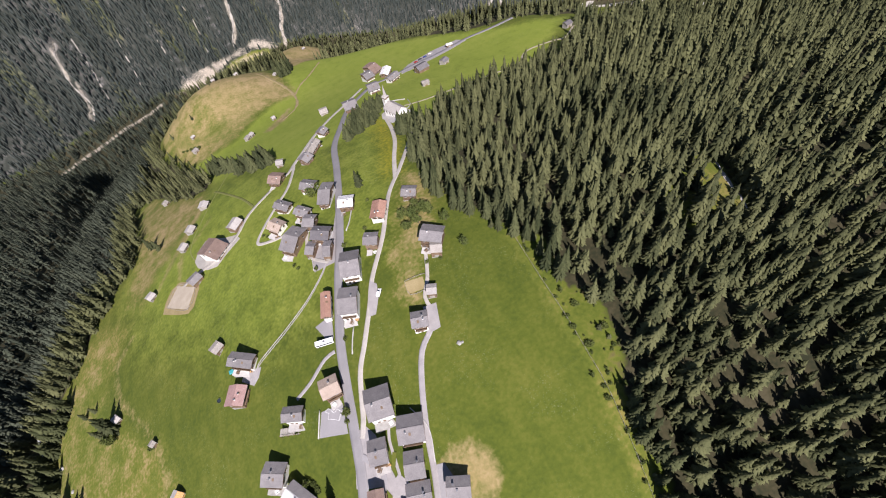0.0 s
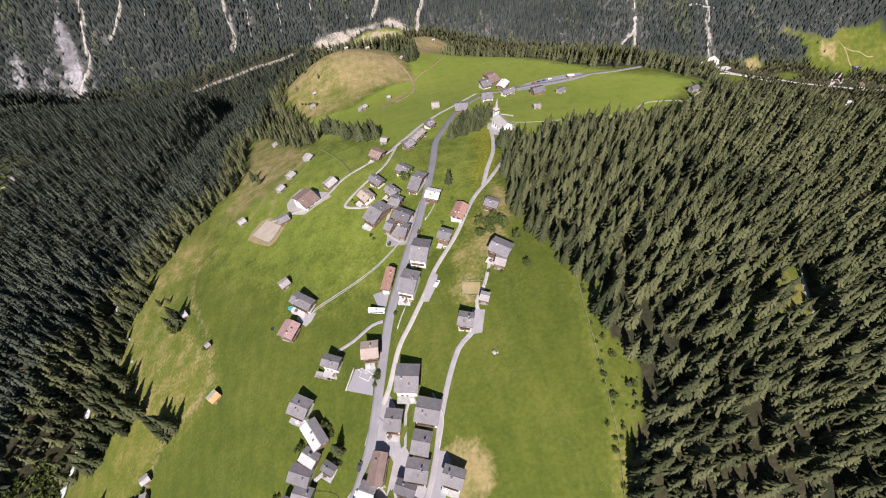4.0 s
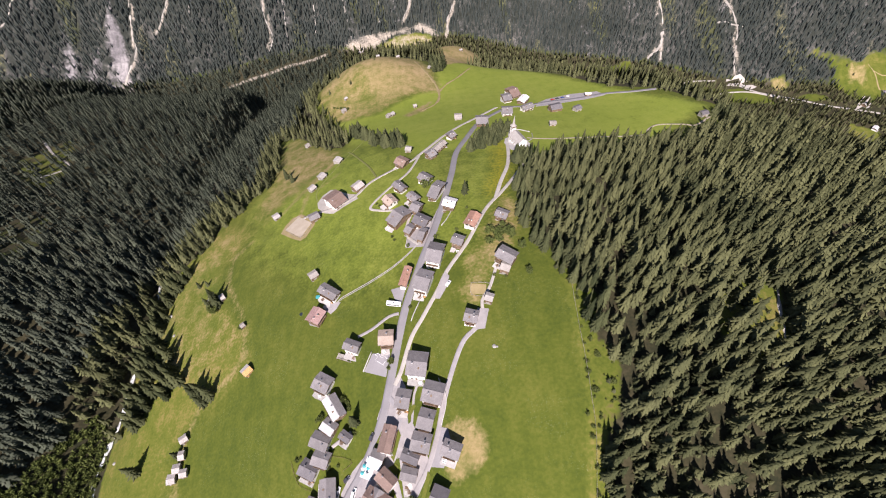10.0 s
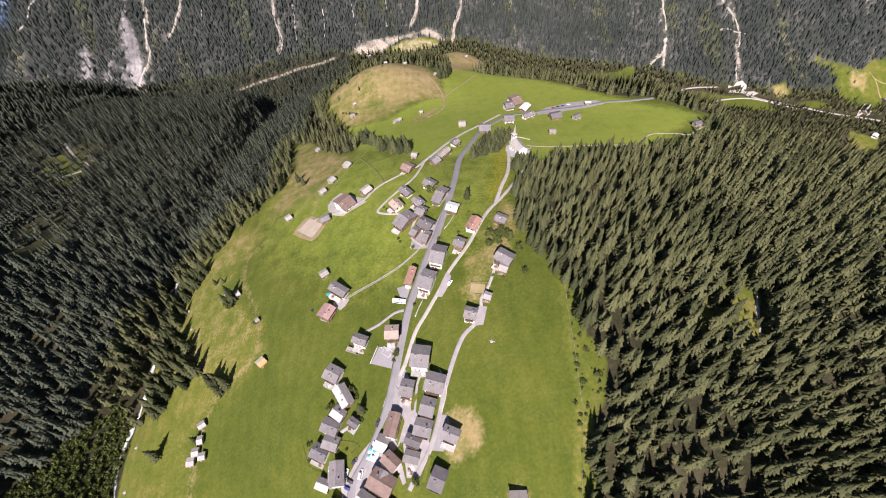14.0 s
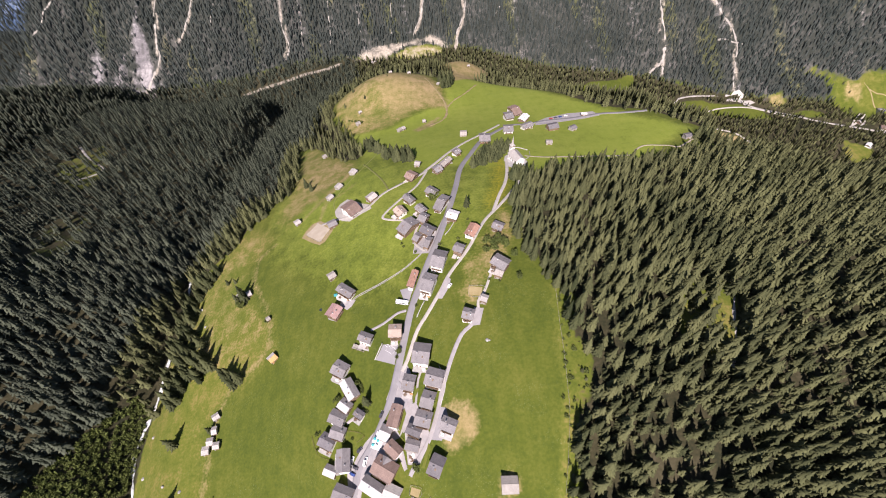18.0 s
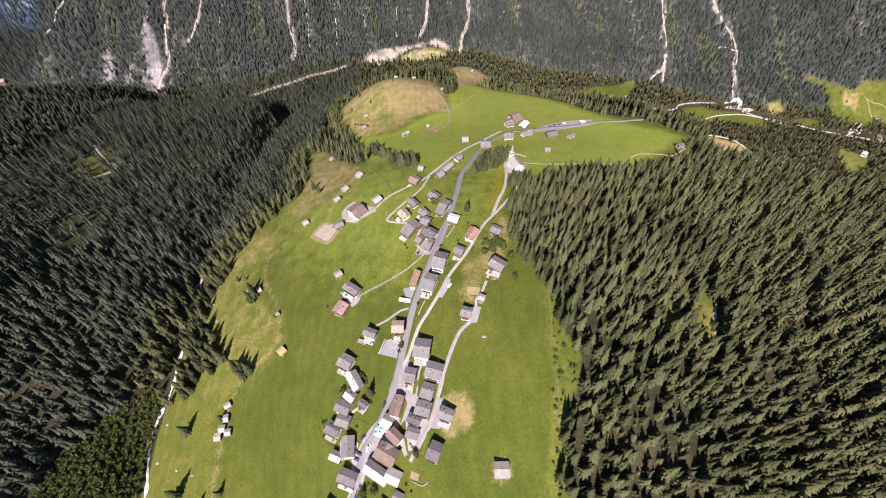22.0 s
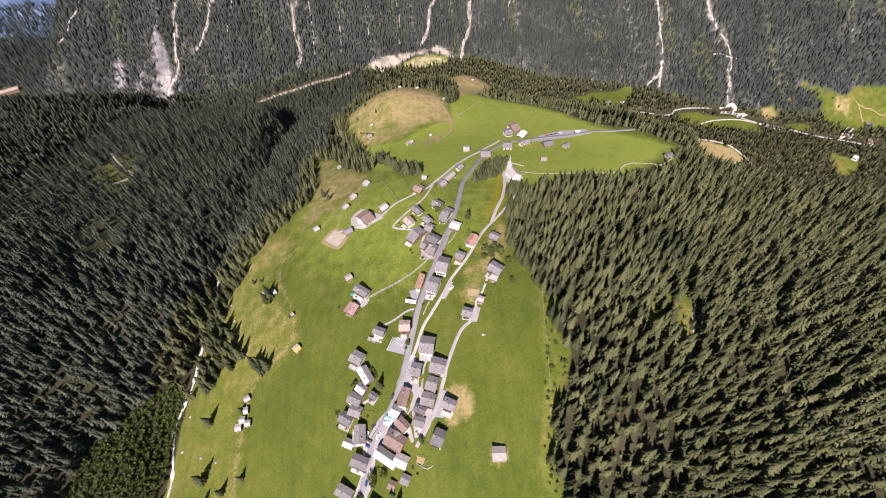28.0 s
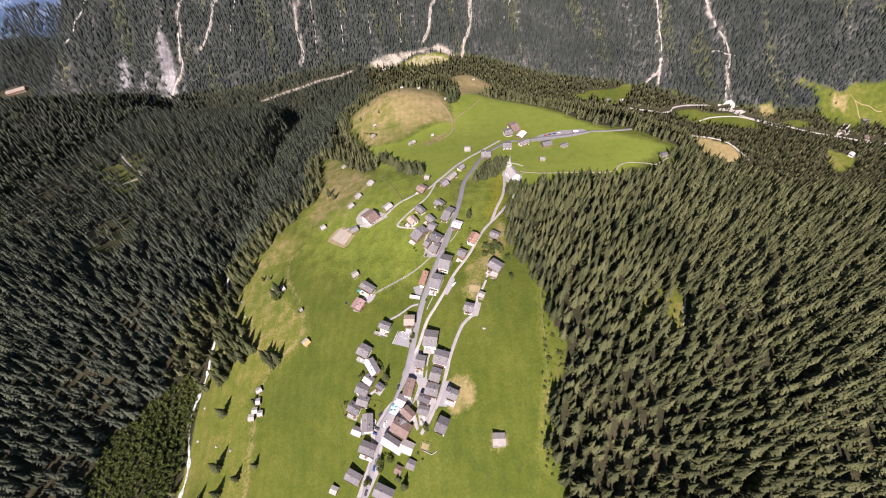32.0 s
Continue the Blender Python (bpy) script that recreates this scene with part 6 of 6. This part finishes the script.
def coach(x, y, rot):
    root = thing("bus", pose(x, y, ground(x, y) + 0.3, 0, 0, rot), "white bus parked beside the village street", "bus", "parked vehicles")
    part("body", box(-4.4, 4.4, -1.2, 1.2, 0.45, 3.0, 0.14), M_WHITE, root)
    for s in (-1, 1):
        part("side_window", box(-4.0, 3.6, s * 1.2 - 0.03, s * 1.2 + 0.03, 1.6, 2.5), M_GLASS, root)
        for q in (-2.7, 2.8):
            w = part("wheel", TYRE, None, root)
            w.location, w.scale = (q, s * 1.08, 0.45), (1.4, 1.4, 1.4)
    part("windscreen", box(4.36, 4.44, -1.0, 1.0, 1.4, 2.6), M_GLASS, root)
    part("roof_hatch", box(-0.5, 0.5, -0.45, 0.45, 3.0, 3.12, 0.03), M_METAL, root)


coach(-51.5, 184.5, -14)


# ---- terrace of the inn, umbrellas, boulders ----
def sunshade(x, y, mat, colour):
    root = thing("sunshade", pose(x, y, ground(x, y) + 0.15), f"open {colour} sunshade on the inn terrace", "sunshade", "sunshades on the inn terrace")
    part("pole", box(-0.04, 0.04, -0.04, 0.04, 0, 2.5), M_METAL, root)
    bm = bmesh.new()
    bmesh.ops.create_cone(bm, cap_ends=True, segments=8, radius1=1.05, radius2=0.05, depth=0.5, matrix=Matrix.Translation((0, 0, 2.5)))
    part("canopy", bm, mat, root)
    part("base", box(-0.3, 0.3, -0.3, 0.3, 0, 0.12, 0.02), M_CONCRETE, root)


pad("inn_terrace", [(-76, 97), (-71, 105.5), (-66, 104), (-70, 94)], M_WHITE, "bright white terrace floor of the inn", "terrace", 0.3)
for args in ((-74, 98, M_TEAL, "teal"), (-72.6, 101, M_TEAL, "teal"), (-70.5, 103.2, M_WHITE, "white"), (-72, 96.8, M_WHITE, "white"), (-70.6, 99.6, M_TEAL, "teal"), (-73.4, 99.8, M_WHITE, "white")):
    sunshade(*args)
tarp = thing("tarpaulin", pose(-104, 209.5, ground(-104, 209.5) + 0.1), "teal tarpaulin over a pile beside a farmhouse", "tarpaulin")
bm = box(-1.4, 1.4, -1.1, 1.1, -0.3, 0.9, 0.2)
part("cover", bm, M_TEAL, tarp)


def boulder(x, y, size, seed):
    r = random.Random(seed)
    bm = bmesh.new()
    bmesh.ops.create_icosphere(bm, subdivisions=2, radius=size)
    for v in bm.verts:
        v.co *= 1 + 0.35 * noise.noise(v.co / size + Vector((seed, 0, 0)))
        v.co.z *= 0.6
    ob = new("boulder", mesh_of("boulder", bm, M_STONE))
    ob.location = (x, y, ground(x, y) + size * 0.15)
    tagged(ob, "pale grey boulder lying in the grass", "boulder", "boulders")


for i, (bx, by, bs) in enumerate(((1, 145, 1.1), (2.4, 144.6, 0.6), (-208, 251, 1.6), (-250, 252, 1.8), (-241, 289, 1.5), (-238, 229, 1.2), (-225, 95, 1.1), (-230, 90, 0.9), (-240, 100, 1.0), (-262, 170, 1.3), (-266, 140, 1.2), (-266, 110, 1.4), (-264, 205, 1.2))):
    boulder(bx, by, bs, i)
# huts along the crest of the dry hill
for args in (("hut", -66, 653, 10, 5, 4.2, 2.6, "light"), ("hut", -38, 652, 25, 5, 4.2, 2.6, "light"), ("hut", 4, 618, 60, 4.6, 4, 2.6, "light"), ("hut", 66, 745, 20, 5, 4.2, 2.6, "light"), ("hut", 24, 812, 10, 6, 5, 3, "light"), ("hut", -110, 560, 35, 4.6, 4, 2.6, "light")):
    house(*args)
# houses in the far valley
for args in (("house", 965, 766, 20, 16, 11, 6, "light"), ("house", 1027, 794, -10, 15, 11, 6, "slate"), ("house", 933, 691, 35, 14, 10, 6, "white"), ("barn", 484, 950, 10, 12, 8, 4, "light"),
             ("house", 450, 955, 30, 12, 9, 5, "slate"), ("house", 1000, 740, 60, 14, 10, 6, "brown"), ("barn", -140, 1165, 8, 18, 8, 4, "light")):
    house(*args)


# ---- garden things on the terraces ----
def garden_table(m, mat, colour):
    root = thing("garden_table", m, f"{colour} garden table with two benches on a house terrace", "table", "tables on the terraces")
    part("tabletop", box(-0.9, 0.9, -0.4, 0.4, 0.7, 0.76, 0.015), mat, root)
    for sx in (-0.75, 0.75):
        for sy in (-0.3, 0.3):
            part("leg", box(sx - 0.04, sx + 0.04, sy - 0.04, sy + 0.04, 0, 0.7), mat, root)
    for s in (-0.75, 0.75):
        part("bench", box(-0.9, 0.9, s - 0.16, s + 0.16, 0.4, 0.46, 0.01), mat, root)


def woodpile(m):
    root = thing("woodpile", m, "stacked split firewood against a house wall", "woodpile", "woodpiles")
    r = random.Random(int(m.translation.x * 10))
    for row in range(4):
        for col in range(7):
            bm = bmesh.new()
            bmesh.ops.create_cone(bm, cap_ends=True, segments=6, radius1=0.16, radius2=0.15, depth=0.9, matrix=pose(col * 0.3 - 0.9 + r.uniform(-0.02, 0.02), 0, 0.16 + row * 0.28, 90, 0, r.uniform(0, 60)))
            part("log", bm, M_BARK if r.random() < 0.5 else M_NEWWOOD, root)


for i, (tx, ty) in enumerate(((-51.2, 87.5), (-49.6, 88.4), (-50.2, 85.6))):
    garden_table(pose(tx, ty, ground(tx, ty) + 0.36, 0, 0, i * 35), M_WHITE if i % 2 else M_TIMBER, "white" if i % 2 else "brown timber")
for i, (m, lx, ly) in enumerate(TERRACES):
    if m.translation.y > 420:
        continue
    garden_table(m @ pose((i % 3 - 1) * lx * 0.5, -ly - 1.7, 0.125, 0, 0, i * 40 % 90), M_WHITE if i % 2 else M_TIMBER, "white" if i % 2 else "brown timber")
    if i % 4 == 0:
        woodpile(m @ pose(lx * 0.7, -ly - 0.55, 0.125, 0, 0, 0))
deck = thing("timber_deck", pose(-83, 160, ground(-83, 160) + 1.2, 0, 0, -24), "weathered timber deck with railing below a farmhouse", "deck")
for q in range(12):
    part("plank", box(-5 + q * 0.84, -5 + q * 0.84 + 0.78, -1.7, 1.7, 0, 0.08), M_GREYWOOD, deck)
for sx in (-5, -1.7, 1.7, 5):
    for sy in (-1.65, 1.65):
        part("post", box(sx - 0.08, sx + 0.08, sy - 0.08, sy + 0.08, -3.5, 1.0), M_TIMBER, deck)
part("railing", box(-5, 5, -1.72, -1.64, 0.85, 0.97), M_TIMBER, deck)
tub = thing("cattle_trough", pose(-116, 201, ground(-116, 201) - 0.1), "round green cattle trough in the meadow", "trough")
bm = bmesh.new()
for k in range(16):
    a, b2 = math.tau * k / 16, math.tau * (k + 1) / 16
    q = [(rad * math.cos(t), rad * math.sin(t), z) for t in (a, b2) for rad, z in ((1.5, -0.3), (1.5, 0.7), (1.25, 0.7), (1.25, 0.3))]
    v = [bm.verts.new(p) for p in q]
    for j in range(3):
        bm.faces.new((v[j], v[j + 1], v[j + 5], v[j + 4]))
part("rim", bm, M_LEAF, tub)
bm = bmesh.new()
bmesh.ops.create_circle(bm, cap_ends=True, segments=16, radius=1.3, matrix=Matrix.Translation((0, 0, 0.45)))
part("water", bm, M_GLASS, tub)
# Large industrial-looking building in the side valley, built with the barn shape.
house("barn", -1180, 1178, 25, 48, 18, 7, "tan")

# ---- scree gullies on the mountain wall ----
M_SCREE = speckled("pale_scree", (0.2, 0.185, 0.16), (0.46, 0.425, 0.375), 0.05, 0.6, 0.95)
gully_rng = np.random.RandomState(5)
for line in SCREES:
    c = spline(line, 11)
    c = c + np.column_stack([1.5 * np.sin(c[:, 1] / 23.0) + gully_rng.uniform(-1.6, 1.6, len(c)), np.zeros(len(c))])
    k = 0
    while k < len(c) - 3:
        n = gully_rng.randint(4, 11)
        run = c[k:k + n]
        if len(run) > 2:
            laid("scree", [tuple(q) for q in run], gully_rng.uniform(1.3, 3.6) * (1.4 if line in SCREES[5:7] else 1), M_SCREE, "pale narrow scree gully on the mountain wall", "scree", lift=0.7, ragged=0.9)
        k += n - gully_rng.randint(0, 2)
for line in THIN_SCREES:
    c = spline(line, 9)
    c = c + np.column_stack([gully_rng.uniform(-1.5, 1.5, len(c)), np.zeros(len(c))])
    laid("scree", [tuple(q) for q in c], 1.8, M_SCREE, "thin pale scree streak among conifers", "scree", lift=0.7, ragged=0.9)
